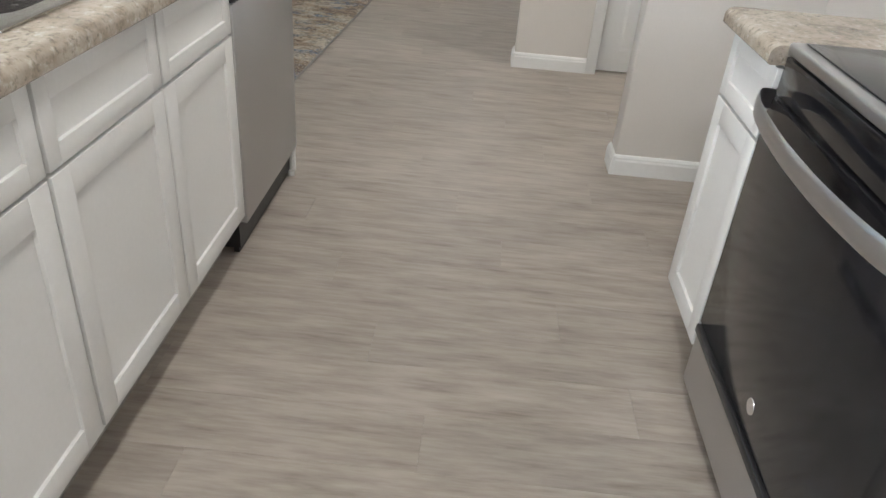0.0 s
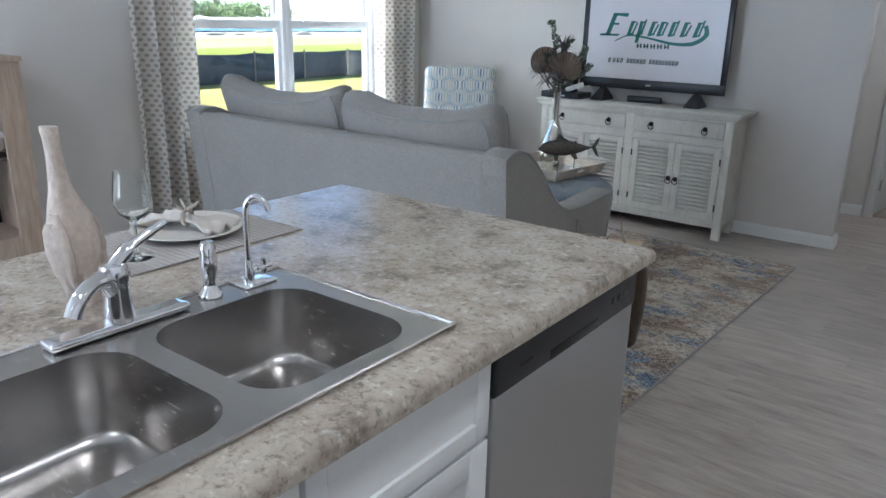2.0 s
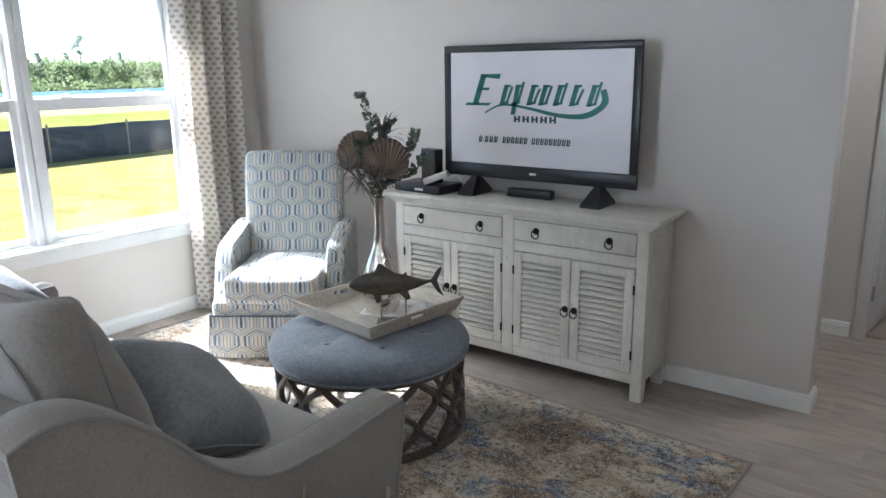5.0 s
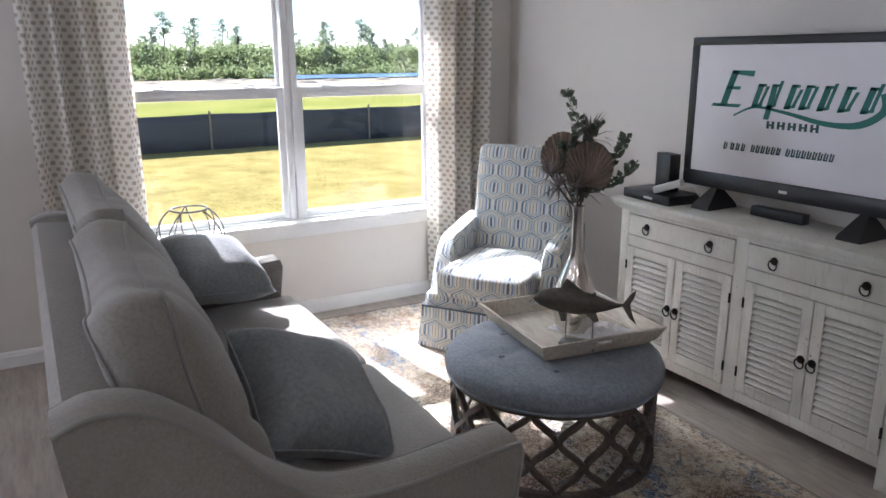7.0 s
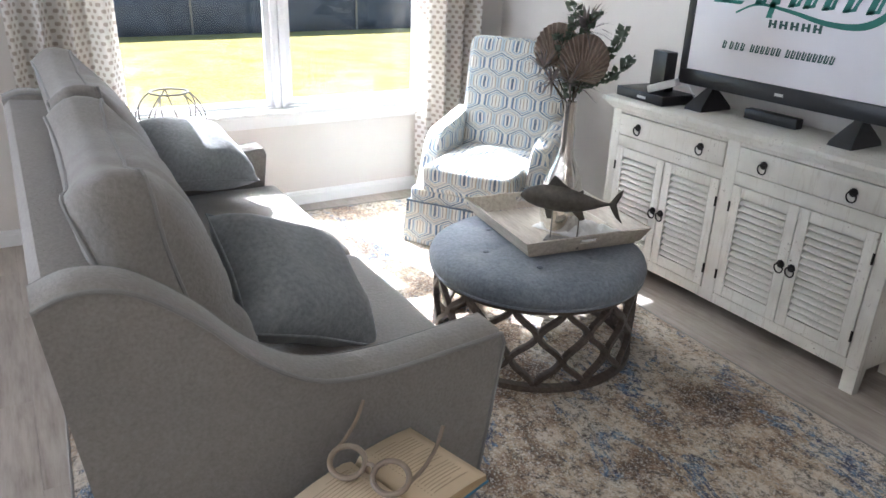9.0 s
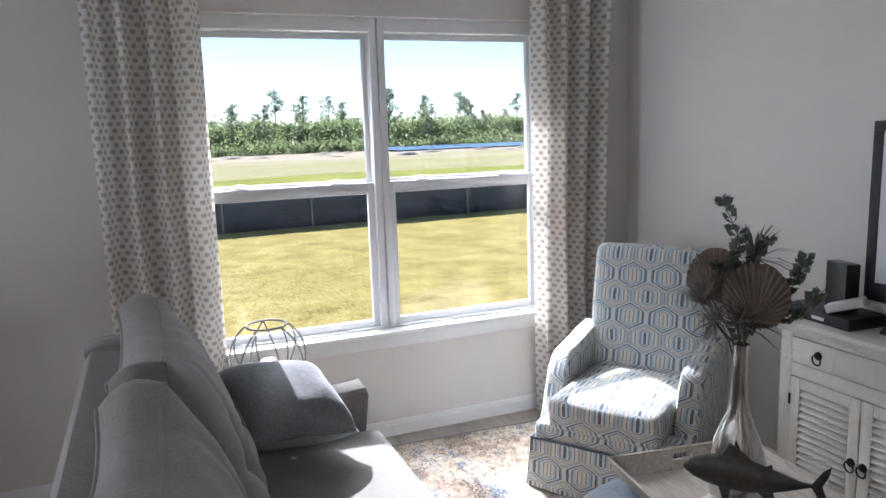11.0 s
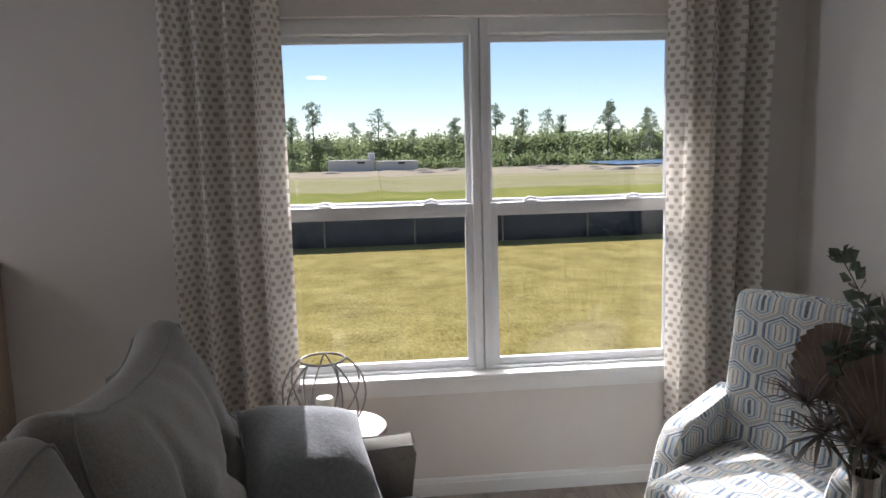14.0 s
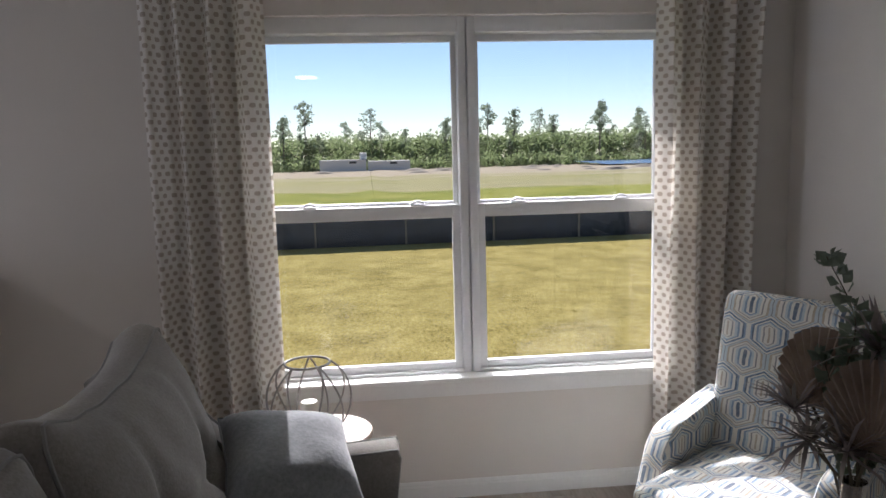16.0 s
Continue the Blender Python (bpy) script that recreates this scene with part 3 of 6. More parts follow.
casing(0.418, 1.142, 5.785 - 0.0005, -1, 2.04, "door_casing_2")


def panel_door(name, m, width, label, knob_x):
    """A white moulded door leaf with five stacked panels, hinged at its own x = 0."""
    d = thing(name, m, label, "door", kind="structure")
    leaf = B().box(0, 0, 0.012, width, 0.035, 2.03, 0.002)
    leaf.done("leaf", TRIM, d)
    h = (2.03 - 0.16 - 5 * 0.05) / 5
    for i in range(5):
        z0 = 0.13 + i * (h + 0.05)
        for y0, y1 in ((-0.004, 0.0), (0.035, 0.039)):
            fr = B()
            x0, x1, z1 = 0.11, width - 0.11, z0 + h
            for a in ((x0, z0, x1, z0 + 0.02), (x0, z1 - 0.02, x1, z1), (x0, z0 + 0.02, x0 + 0.02, z1 - 0.02), (x1 - 0.02, z0 + 0.02, x1, z1 - 0.02)):
                fr.box(a[0], y0, a[1], a[2], y1, a[3], 0.0015)
            fr.done("panel", TRIM, d)
    for y, s in ((0.0, -1), (0.035, 1)):
        k = B().lathe([(0.03, 0), (0.03, 0.006), (0.012, 0.01), (0.011, 0.03), (0.024, 0.038), (0.029, 0.05), (0.024, 0.062), (0.008, 0.067)], seg=20,
                      m=Matrix.Translation((knob_x, y, 0.95)) @ Matrix.Rotation(radians(90 if s < 0 else -90), 4, 'X'))
        k.done("knob", NICKEL, d, label="satin nickel round door knob")
    for z in (0.25, 1.05, 1.82):
        B().box(-0.006, -0.006, z - 0.045, 0.004, 0.02, z + 0.045, 0.002).done("hinge", NICKEL, d, label="satin nickel hinge")
    return d


panel_door("door_1", pose(-0.952, 9.10, 0, 0, 0, 82), 0.79, "white moulded panel door standing open into a carpeted room", 0.73)
panel_door("door_2", pose(0.425, 5.83, 0), 0.71, "closed white moulded panel door", 0.065)

# ---- window ----
glass_panes = []


def sash_window(name, y0, y1):
    win = thing(name, pose(0, 0, 0), "white vinyl single-hung window with a low dark-fenced lawn outside", "window", "windows side by side", "structure")
    fr = B()
    fx0, fx1 = -4.86, -4.745
    fr.box(fx0, y0, OZ0 + 0.02, fx1, y0 + 0.038, OZ1, 0.003).box(fx0, y1 - 0.038, OZ0 + 0.02, fx1, y1, OZ1, 0.003)
    fr.box(fx0, y0 + 0.038, OZ1 - 0.070, fx1, y1 - 0.038, OZ1, 0.003).box(fx0, y0 + 0.038, OZ0 + 0.02, fx1, y1 - 0.038, OZ0 + 0.032, 0.002)
    fr.done("frame", VINYL, win)
    a, c = y0 + 0.039, y1 - 0.039
    for part, x, z0, z1, side, rail0, rail1 in (("upper_sash", -4.835, 1.372, OZ1 - 0.071, 0.022, 0.055, 0.03), ("lower_sash", -4.785, OZ0 + 0.033, 1.412, 0.036, 0.036, 0.062)):
        s = B()
        s.box(x - 0.015, a, z0, x + 0.015, a + side, z1, 0.003).box(x - 0.015, c - side, z0, x + 0.015, c, z1, 0.003)
        s.box(x - 0.015, a + side, z0, x + 0.015, c - side, z0 + rail0, 0.003).box(x - 0.015, a + side, z1 - rail1, x + 0.015, c - side, z1, 0.003)
        so = s.done(part, VINYL, win)
        g = B().box(x - 0.002, a + side - 0.004, z0 + rail0 - 0.004, x + 0.002, c - side + 0.004, z1 - rail1 + 0.004).done("pane", GLASS, so, smooth=False)
        g.visible_shadow = False
    for f in (0.22, 0.78):
        y = a + (c - a) * f
        lk = B().box(-4.80, y - 0.035, 1.4125, -4.775, y + 0.035, 1.419, 0.002)
        lk.tube(smooth_path([(-4.787, y - 0.03, 1.42), (-4.783, y, 1.432), (-4.770, y + 0.03, 1.424)], 5), 0.006)
        lk.done("latch", VINYL, win)
    return win


sash_window("window_1", OY0 + 0.004, 6.276)
sash_window("window_2", 6.282, OY1 - 0.004)
sill = B().box(-4.858, OY0 + 0.002, OZ0 + 0.0005, WX + 0.002, OY1 - 0.002, OZ0 + 0.019)
sill.box(WX + 0.001, OY0 - 0.05, OZ0 - 0.002, WX + 0.038, OY1 + 0.05, OZ0 + 0.0195, 0.006, 3).box(WX + 0.0006, OY0 - 0.03, OZ0 - 0.075, WX + 0.014, OY1 + 0.03, OZ0 - 0.002, 0.003)
structure(sill.done("window_sill", TRIM), "white window sill with an apron below", "window sill")


def curtain(y0, y1, seed, label):
    """A pleated panel hanging from a rod to the floor; its UV runs along the cloth."""
    rnd = random.Random(seed)
    n, rows = 150, 24
    ph = rnd.uniform(0, 6)
    b = bmesh.new()
    lay = b.loops.layers.uv.verify()
    grid, us = [], []
    for k in range(rows + 1):
        z = 0.02 + (2.44 - 0.02) * k / rows
        t = k / rows
        line, u, last = [], 0.0, None
        uu = []
        for i in range(n + 1):
            f = i / n
            pinch = 1 - 0.10 * math.sin(t * math.pi) * (0.6 if seed == 2 else 0.3)
            y = y0 + (y1 - y0) * (f if seed == 1 else f * pinch)
            amp = 0.042 + 0.016 * (1 - t)
            a = f * 2 * math.pi * 3.6 + ph + 0.25 * math.sin(3 * t + seed)
            x = -4.60 + amp * math.sin(a) + 0.010 * math.sin(2.3 * a + 1.3 + t) + 0.012 * noise.noise(Vector((f * 5, z * 1.4, seed)))
            p = Vector((x, y + 0.010 * math.cos(a) * (1 - t), z))
            u += 0 if last is None else (Vector((p.x - last.x, p.y - last.y, 0))).length
            last = p
            line.append(b.verts.new(p))
            uu.append(u)
        grid.append(line)
        us.append(uu)
    for k in range(rows):
        for i in range(n):
            fc = b.faces.new((grid[k][i], grid[k][i + 1], grid[k + 1][i + 1], grid[k + 1][i]))
            for l, (kk, ii) in zip(fc.loops, ((k, i), (k, i + 1), (k + 1, i + 1), (k + 1, i))):
                l[lay].uv = (us[12][ii], 0.02 + 2.42 * kk / rows)
    me = bpy.data.meshes.new("cloth")
    b.to_mesh(me)
    b.free()
    me.materials.append(CURTAIN)
    me.polygons.foreach_set("use_smooth", [True] * len(me.polygons))
    c = thing("curtain", pose(-4.6, (y0 + y1) / 2, 0), label, "curtain", "curtains at the window")
    o = new("cloth", me)
    o.parent = c
    o.matrix_parent_inverse = c.matrix_world.inverted()
    s = o.modifiers.new("thickness", 'SOLIDIFY')
    s.thickness = 0.0015
    return c


curtain(4.90, 5.40, 1, "off-white curtain with taupe woven dots, hanging in pleats")
curtain(7.12, 7.62, 2, "off-white curtain with taupe woven dots, hanging in pleats")
rod = thing("curtain_rod", pose(-4.6, 6.28, 2.46), "dark curtain rod on brackets above the window", "curtain rod")
B().tube([(0, -1.45, 0), (0, 1.35, 0)], 0.012, 12).done("pole", IRON, rod)
for y in (-1.2, 1.2):
    B().box(-0.1, y - 0.012, -0.02, 0.0, y + 0.012, -0.008, 0.002).box(-0.1, y - 0.02, -0.06, -0.094, y + 0.02, 0.04).done("bracket", IRON, rod)

# bodies of the unseen lamps, the added fill ones included
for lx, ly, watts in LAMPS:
    cl = thing("ceiling_lamp", pose(lx, ly, CEILZ), "unseen round white flush ceiling lamp, lit", "lamp", "ceiling lamps")
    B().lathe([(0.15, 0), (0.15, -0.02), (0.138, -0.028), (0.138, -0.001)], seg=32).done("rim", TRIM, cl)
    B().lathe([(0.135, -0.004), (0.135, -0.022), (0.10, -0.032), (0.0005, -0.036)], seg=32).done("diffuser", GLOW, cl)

# ---- rug ----
n = 90
rb = B()
RW, RD = 3.36, 2.43
rows = []
for i in range(n + 1):
    row = []
    for j in range(n + 1):
        u, v = i / n, j / n
        e = min(u * RW, (1 - u) * RW, v * RD, (1 - v) * RD)
        z = 0.013 * min(1, 0.35 + e / 0.02) + 0.003 * noise.noise(Vector((u * 60, v * 50, 0)))
        row.append(rb.b.verts.new((u * RW - RW / 2, v * RD - RD / 2, z)))
    rows.append(row)
for i in range(n):
    for j in range(n):
        rb.b.faces.new((rows[i][j], rows[i + 1][j], rows[i + 1][j + 1], rows[i][j + 1]))
rug = thing("rug", pose(-2.865, 6.067, 0.001, 0, 0, -2.5), "cream, brown and blue distressed low-pile area rug", "rug")
rb.done("pile", RUG, rug)
ed = B()
loop = [(-RW / 2, -RD / 2, 0.005), (RW / 2, -RD / 2, 0.005), (RW / 2, RD / 2, 0.005), (-RW / 2, RD / 2, 0.005)]
for a, c in zip(loop, loop[1:] + loop[:1]):
    ed.tube([a, c], 0.0055, 6)
ed.done("binding", RUG_EDGE, rug)

# ---- sofa ----
SX0, SX1, SY0 = -3.975, -1.825, 4.875
sofa = thing("sofa", pose((SX0 + SX1) / 2, SY0, 0), "grey linen two-seat sofa with piped swooping arms", "sofa")
HL = (SX1 - SX0) / 2


def arm_profile(grow=0.0):
    top = smooth_path([(0, -0.035, 0.915), (0, 0.04, 0.938), (0, 0.14, 0.915), (0, 0.26, 0.82), (0, 0.37, 0.70), (0, 0.50, 0.615), (0, 0.66, 0.592), (0, 0.84, 0.600), (0, 1.005, 0.612)], 5)
    return [Vector((0, p.y, p.z + grow)) for p in top]


for s in (1, -1):
    tp = arm_profile()
    out = [Vector((0, 0.05, 0.075))] + tp + [Vector((0, 1.015, 0.59)), Vector((0, 0.95, 0.075))]
    shear = lambda p, xo: Vector((s * (HL + xo - 0.015 * (1 - min(1, p.z / 0.6))), p.y, p.z))
    ab = B()
    ab.rings([[shear(p, -0.125) for p in out], [shear(p, -0.11) + Vector((0, 0, 0.012 if p.z > 0.5 else 0)) for p in out],
              [shear(p, -0.02) + Vector((0, 0, 0.012 if p.z > 0.5 else 0)) for p in out], [shear(p, 0.0) for p in out]])
    ab.done("arm", SOFA, sofa, angle=55)
    pip = B()
    for xo in (0.0, -0.118):
        pip.tube([shear(p, xo) + Vector((0, 0, 0.004)) for p in tp] + [shear(Vector((0, 1.016, 0.585)), xo), shear(Vector((0, 0.952, 0.08)), xo)], 0.006, 8)
    pip.done("piping", PIPING, sofa)
bb = B()
sec = [(0.05, 0.075), (0.012, 0.50), (-0.033, 0.90), (-0.01, 0.925), (0.11, 0.915), (0.17, 0.86), (0.25, 0.45), (0.25, 0.075)]
bb.rings([[Vector((x, y, z)) for y, z in sec] for x in (-HL + 0.02, -HL / 2, 0, HL / 2, HL - 0.02)])
bb.done("back", SOFA, sofa, angle=50)
B().box(-HL + 0.06, 0.2, 0.08, HL - 0.06, 0.94, 0.30, 0.02, 3).done("base", SOFA, sofa)
CW = (2 * HL - 0.25) / 2


def back_cushion(hx, hz, half, m, seed, crisp):
    """A boxed cushion with pulled-up corners and a front drawn in by two tufts; returns its two edge lines."""
    n, k = 44, 30
    b = B()

    def at(u, v, side):
        big = max(abs(u), abs(v))
        if big > 0:
            f = big / (abs(u) ** crisp + abs(v) ** crisp) ** (1 / crisp)
            u, v = u * f, v * f
        x = hx * u * (1 - 0.02 * (1 - v * v))
        z = hz * v + (0.075 * abs(u) ** 3 * max(0, v) ** 3 - 0.012 * (1 - u * u) * max(0, v))
        full = max(0.0, (1 - u ** 4) * (1 - v ** 4)) ** 0.5
        out = (0.125 * (1 - 0.25 * v) if side > 0 else 0.03) * full
        if side > 0:
            for tu, tv in ((-0.45, -0.15), (0.45, -0.15)):
                dx, dz = (u - tu) * hx, (v - tv) * hz
                out -= 0.075 * math.exp(-(dx * dx + dz * dz) / 0.0040) + 0.052 * math.exp(-(dx / 0.030) ** 2) * math.exp(-abs(dz) / 0.16) + 0.030 * math.exp(-(dz / 0.030) ** 2) * math.exp(-abs(dx) / 0.14)
            out += 0.010 * full * noise.noise(Vector((x * 8 + seed, z * 8, 1)))
        puck = 0.006 * noise.noise(Vector((x * 11 + seed, z * 11, side * 2.0)))
        return m @ Vector((x, side * (half + out), z + puck))

    grids = []
    for side in (1, -1):
        g = [[b.b.verts.new(at(2 * i / n - 1, 2 * j / k - 1, side)) for j in range(k + 1)] for i in range(n + 1)]
        for i in range(n):
            for j in range(k):
                b.b.faces.new((g[i][j], g[i + 1][j], g[i + 1][j + 1], g[i][j + 1]))
        grids.append(g)
    rim = [(i, 0) for i in range(n)] + [(n, j) for j in range(k)] + [(i, k) for i in range(n, 0, -1)] + [(0, j) for j in range(k, 0, -1)]
    steps = 5
    loops = []
    for i, j in rim:
        u, v = 2 * i / n - 1, 2 * j / k - 1
        swell = m.to_3x3() @ Vector((0.032 * u ** 5, 0, 0.030 * v ** 5))
        p0, p1 = grids[0][i][j], grids[1][i][j]
        loops.append([p0] + [b.b.verts.new(p0.co.lerp(p1.co, t / steps) + swell * math.sin(math.pi * t / steps)) for t in range(1, steps)] + [p1])
    for la, lc in zip(loops, loops[1:] + loops[:1]):
        for t in range(steps):
            b.b.faces.new((la[t], lc[t], lc[t + 1], la[t + 1]))
    lines = [[g[i][j].co.copy() for i, j in rim[::2]] for g in grids]
    b.done("back_cushion", SOFA, sofa, angle=60)
    return lines


for k in (0, 1):
    cx = -CW / 2 + k * CW
    B().soft(CW / 2 - 0.004, 0.385, 0.09, 0.045, 0.018, 14, Matrix.Translation((cx, 0.675, 0.352)), 0.006, k).done("seat_cushion", SOFA, sofa)
    mt = Matrix.Translation((cx, 0.255 - 0.030 * k, 0.732)) @ Matrix.Rotation(radians(-1.5 * k), 4, 'Z') @ Matrix.Rotation(radians(15), 4, 'X')
    edges = back_cushion(CW / 2 - 0.028, 0.322, 0.066, mt, 5 + k, 10 if k else 22)
    pp = B()
    for line in edges:
        pp.tube(line, 0.0055, 6, True)
    pp.done("piping", PIPING, sofa)
for x in (-HL + 0.12, HL - 0.12):
    for y in (0.08, 0.86):
        B().lathe([(0.022, 0.012), (0.032, 0.10)], x, y, 12).done("leg", DARKWOOD, sofa)


def throw_pillow(m, size, seed, label):
    t = thing("throw_pillow", m, label, "pillow", "pillows on the sofa")
    B().pillow(size, size * 0.95, 0.115, 22, None, seed).done("cover", PILLOW, t)
    e = size * 0.995
    B().tube([(-e, -e * .95, 0), (0, -e * .885, 0), (e, -e * .95, 0), (e * .93, 0, 0), (e, e * .95, 0), (0, e * .885, 0), (-e, e * .95, 0), (-e * .93, 0, 0)], 0.004, 6, closed=True).done("seam", PILLOW, t)
    return t


throw_pillow(Matrix.Translation((-2.34, 5.50, 0.625)) @ Matrix(((-0.205, -0.895, 0.396, 0), (0.883, 0.005, 0.47, 0), (-0.423, 0.446, 0.789, 0), (0, 0, 0, 1))), 0.23, 3, "blue-grey woven throw pillow leaning on the sofa's back")
throw_pillow(Matrix.Translation((-3.69, 5.525, 0.67)) @ Matrix(((-0.299, -0.898, 0.323, 0), (0.937, -0.211, 0.28, 0), (-0.183, 0.387, 0.904, 0), (0, 0, 0, 1))), 0.218, 8, "blue-grey woven throw pillow leaning against the sofa's arm")

# ---- side table and lantern by the window ----
tab = thing("side_table", pose(-4.26, 5.60, 0), "round brown wooden side table beside the sofa", "table")
B().lathe([(0.18, 0.517), (0.195, 0.524), (0.195, 0.539), (0.19, 0.545), (0.0005, 0.545)], seg=40).done("top", TABLEWOOD, tab)
B().lathe([(0.15, 0.014), (0.15, 0.03), (0.03, 0.05), (0.022, 0.3), (0.03, 0.48), (0.07, 0.516)], seg=24).done("pedestal", TABLEWOOD, tab)
lan = thing("candle_lantern", pose(-4.235, 5.545, 0.546), "round grey wire lantern holding a cream candle", "lantern")
lw = B()
R, zc = 0.168, 0.154
for k in range(10):
    a0 = k * 2 * math.pi / 10
    for s in (1, -1):
        pts = []
        for i in range(13):
            f = i / 12
            ph = radians(-62 + f * 120)
            a = a0 + s * 0.62 * f
            pts.append((R * math.cos(ph) * math.cos(a), R * math.cos(ph) * math.sin(a), zc + R * math.sin(ph)))
        if k % 2 == 0:
            lw.tube(pts, 0.004, 6)
lw.tube(circle(R * math.cos(radians(58)), 28, zc + R * math.sin(radians(58))), 0.005, 6, True)
lw.tube(circle(R * math.cos(radians(62)), 28, zc - R * math.sin(radians(62)) - 0.002), 0.005, 6, True)
lw.done("cage", WIRE, lan)
B().lathe([(0.036, 0.006), (0.037, 0.02), (0.037, 0.13), (0.032, 0.137), (0.0005, 0.134)], seg=24).done("candle", CANDLE, lan, label="cream pillar candle")

# ---- ottoman, tray and what stands on it ----
OT = (-2.614, 6.613)
ott = thing("ottoman", pose(*OT, 0.014), "round tufted slate-blue ottoman on a carved dark lattice base", "ottoman")
prof = [(0.395, 0.345), (0.425, 0.350), (0.436, 0.366), (0.438, 0.386), (0.428, 0.410), (0.40, 0.430), (0.34, 0.443), (0.24, 0.450), (0.12, 0.453), (0.0005, 0.454)]
ob_ = B().lathe(prof, seg=72)
tufts = [(0.0, 0.0)] + [(0.235 * math.cos(a), 0.235 * math.sin(a)) for a in (radians(25 + 60 * i) for i in range(6))]
for v in ob_.b.verts:
    if v.co.z > 0.43:
        for tx, ty in tufts:
            v.co.z -= 0.020 * math.exp(-((v.co.x - tx) ** 2 + (v.co.y - ty) ** 2) / 0.0012)
ob_.done("cushion", OTTOMAN, ott)
for tx, ty in tufts:
    B().lathe([(0.013, 0.431), (0.013, 0.436), (0.008, 0.440), (0.0005, 0.441)], tx, ty, 14).done("button", OTTOMAN, ott)
B().tube(circle(0.428, 64, 0.349), 0.006, 8, True).done("welt", OTTOMAN, ott)
RL = 0.405
lat = B()
NS = 26
for k in range(NS):
    ring = []
    for i in range(33):
        f = i / 32
        z = 0.022 + f * 0.312
        a = 2 * math.pi * (k + 0.44 * (1 if k % 2 else -1) * math.cos(2 * math.pi * (z - 0.022) / 0.208)) / NS
        half = 0.0125
        d = Vector((-math.sin(a), math.cos(a), 0))
        o = Vector((math.cos(a), math.sin(a), 0))
        slope = 0.44 * (1 if k % 2 else -1) * -math.sin(2 * math.pi * (z - 0.022) / 0.208) * 2 * math.pi / 0.208 * 2 * math.pi / NS * RL
        tn = Vector((d.x * slope, d.y * slope, 1)).normalized()
        sd = tn.cross(o).normalized()
        c = o * RL + Vector((0, 0, z))
        ring.append([c + sd * half * 0.7 + o * 0.011, c + sd * half - o * 0.0, c + sd * half * 0.9 - o * 0.011, c - sd * half * 0.9 - o * 0.011, c - sd * half + o * 0.0, c - sd * half * 0.7 + o * 0.011])
    lat.rings(ring)
lat.done("lattice", DARKWOOD, ott)
hoop = B()
for z0, z1 in ((0.0, 0.024), (0.327, 0.346)):
    hoop.lathe([(RL - 0.016, z0), (RL + 0.014, z0), (RL + 0.014, z1), (RL - 0.016, z1), (RL - 0.016, z0)], seg=56, cap=False)
hoop.done("hoop", DARKWOOD, ott)

TZ = 0.471
tray = thing("tray", pose(-2.675, 6.735, TZ, 0, 0, -8), "square whitewashed wooden tray with cut-out handles, on the ottoman", "tray")
TR = 0.24
B().box(-TR, -TR, 0.0, TR, TR, 0.012, 0.002).done("bottom", TRAYWOOD, tray)
for k in range(4):
    rot = Matrix.Rotation(math.pi / 2 * k, 4, 'Z')
    side = B()
    lo, hi, tk = TR, TR + 0.030, 0.011
    if k % 2:
        pieces = [(-1, -0.16, 0, 1), (0.16, 1, 0, 1), (-0.16, 0.16, 0, 0.42), (-0.16, 0.16, 0.74, 1)]
    else:
        pieces = [(-1, 1, 0, 1)]
    for a, c, f0, f1 in pieces:
        def P(u, f, off):
            r = lo + (hi - lo) * f
            return rot @ Vector((u * (r + (tk if abs(u) == 1 and k % 2 == 0 else 0)), -(r) - off, 0.0125 + 0.062 * f))
        r0 = [P(a, f0, 0), P(a, f0, tk), P(a, f1, tk), P(a, f1, 0)]
        r1 = [P(c, f0, 0), P(c, f0, tk), P(c, f1, tk), P(c, f1, 0)]
        side.rings([r0, r1])
    side.done("side", TRAYWOOD, tray, smooth=False)

pap = thing("tissue_paper", pose(-2.60, 6.80, TZ + 0.0125, 0, 0, 20), "crumpled white tissue paper lying in the tray", "paper")
pb, prow = B(), []
for i in range(19):
    prow.append([pb.b.verts.new((-0.15 + i * 0.0167, -0.11 + j * 0.0157, 0.004 + 0.05 * abs(noise.noise(Vector((i * 0.33, j * 0.36, 2.0)))) * min(1, min(i, 18 - i, j, 14 - j) / 3 + 0.15))) for j in range(15)])
for i in range(18):
    for j in range(14):
        pb.b.faces.new((prow[i][j], prow[i + 1][j], prow[i + 1][j + 1], prow[i][j + 1]))
po = pb.done("sheet", TRIM, pap, angle=25)
po.modifiers.new("thickness", 'SOLIDIFY').thickness = 0.0012

V0 = TZ + 0.0125
vase = thing("vase", pose(-2.65, 6.745, V0), "tall silvered mercury-glass bottle vase with dried stems", "vase")
vp = [(0.055, 0.0), (0.072, 0.006), (0.083, 0.05), (0.087, 0.11), (0.083, 0.16), (0.070, 0.215), (0.050, 0.265), (0.032, 0.31), (0.0245, 0.36), (0.0225, 0.44), (0.023, 0.50), (0.027, 0.524), (0.025, 0.525), (0.020, 0.50), (0.019, 0.44), (0.020, 0.36)]
B().lathe(vp, seg=40, cap=False).done("bottle", MERCURY, vase)
rnd = random.Random(4)
stems, leaves, spikes = B(), B(), B()


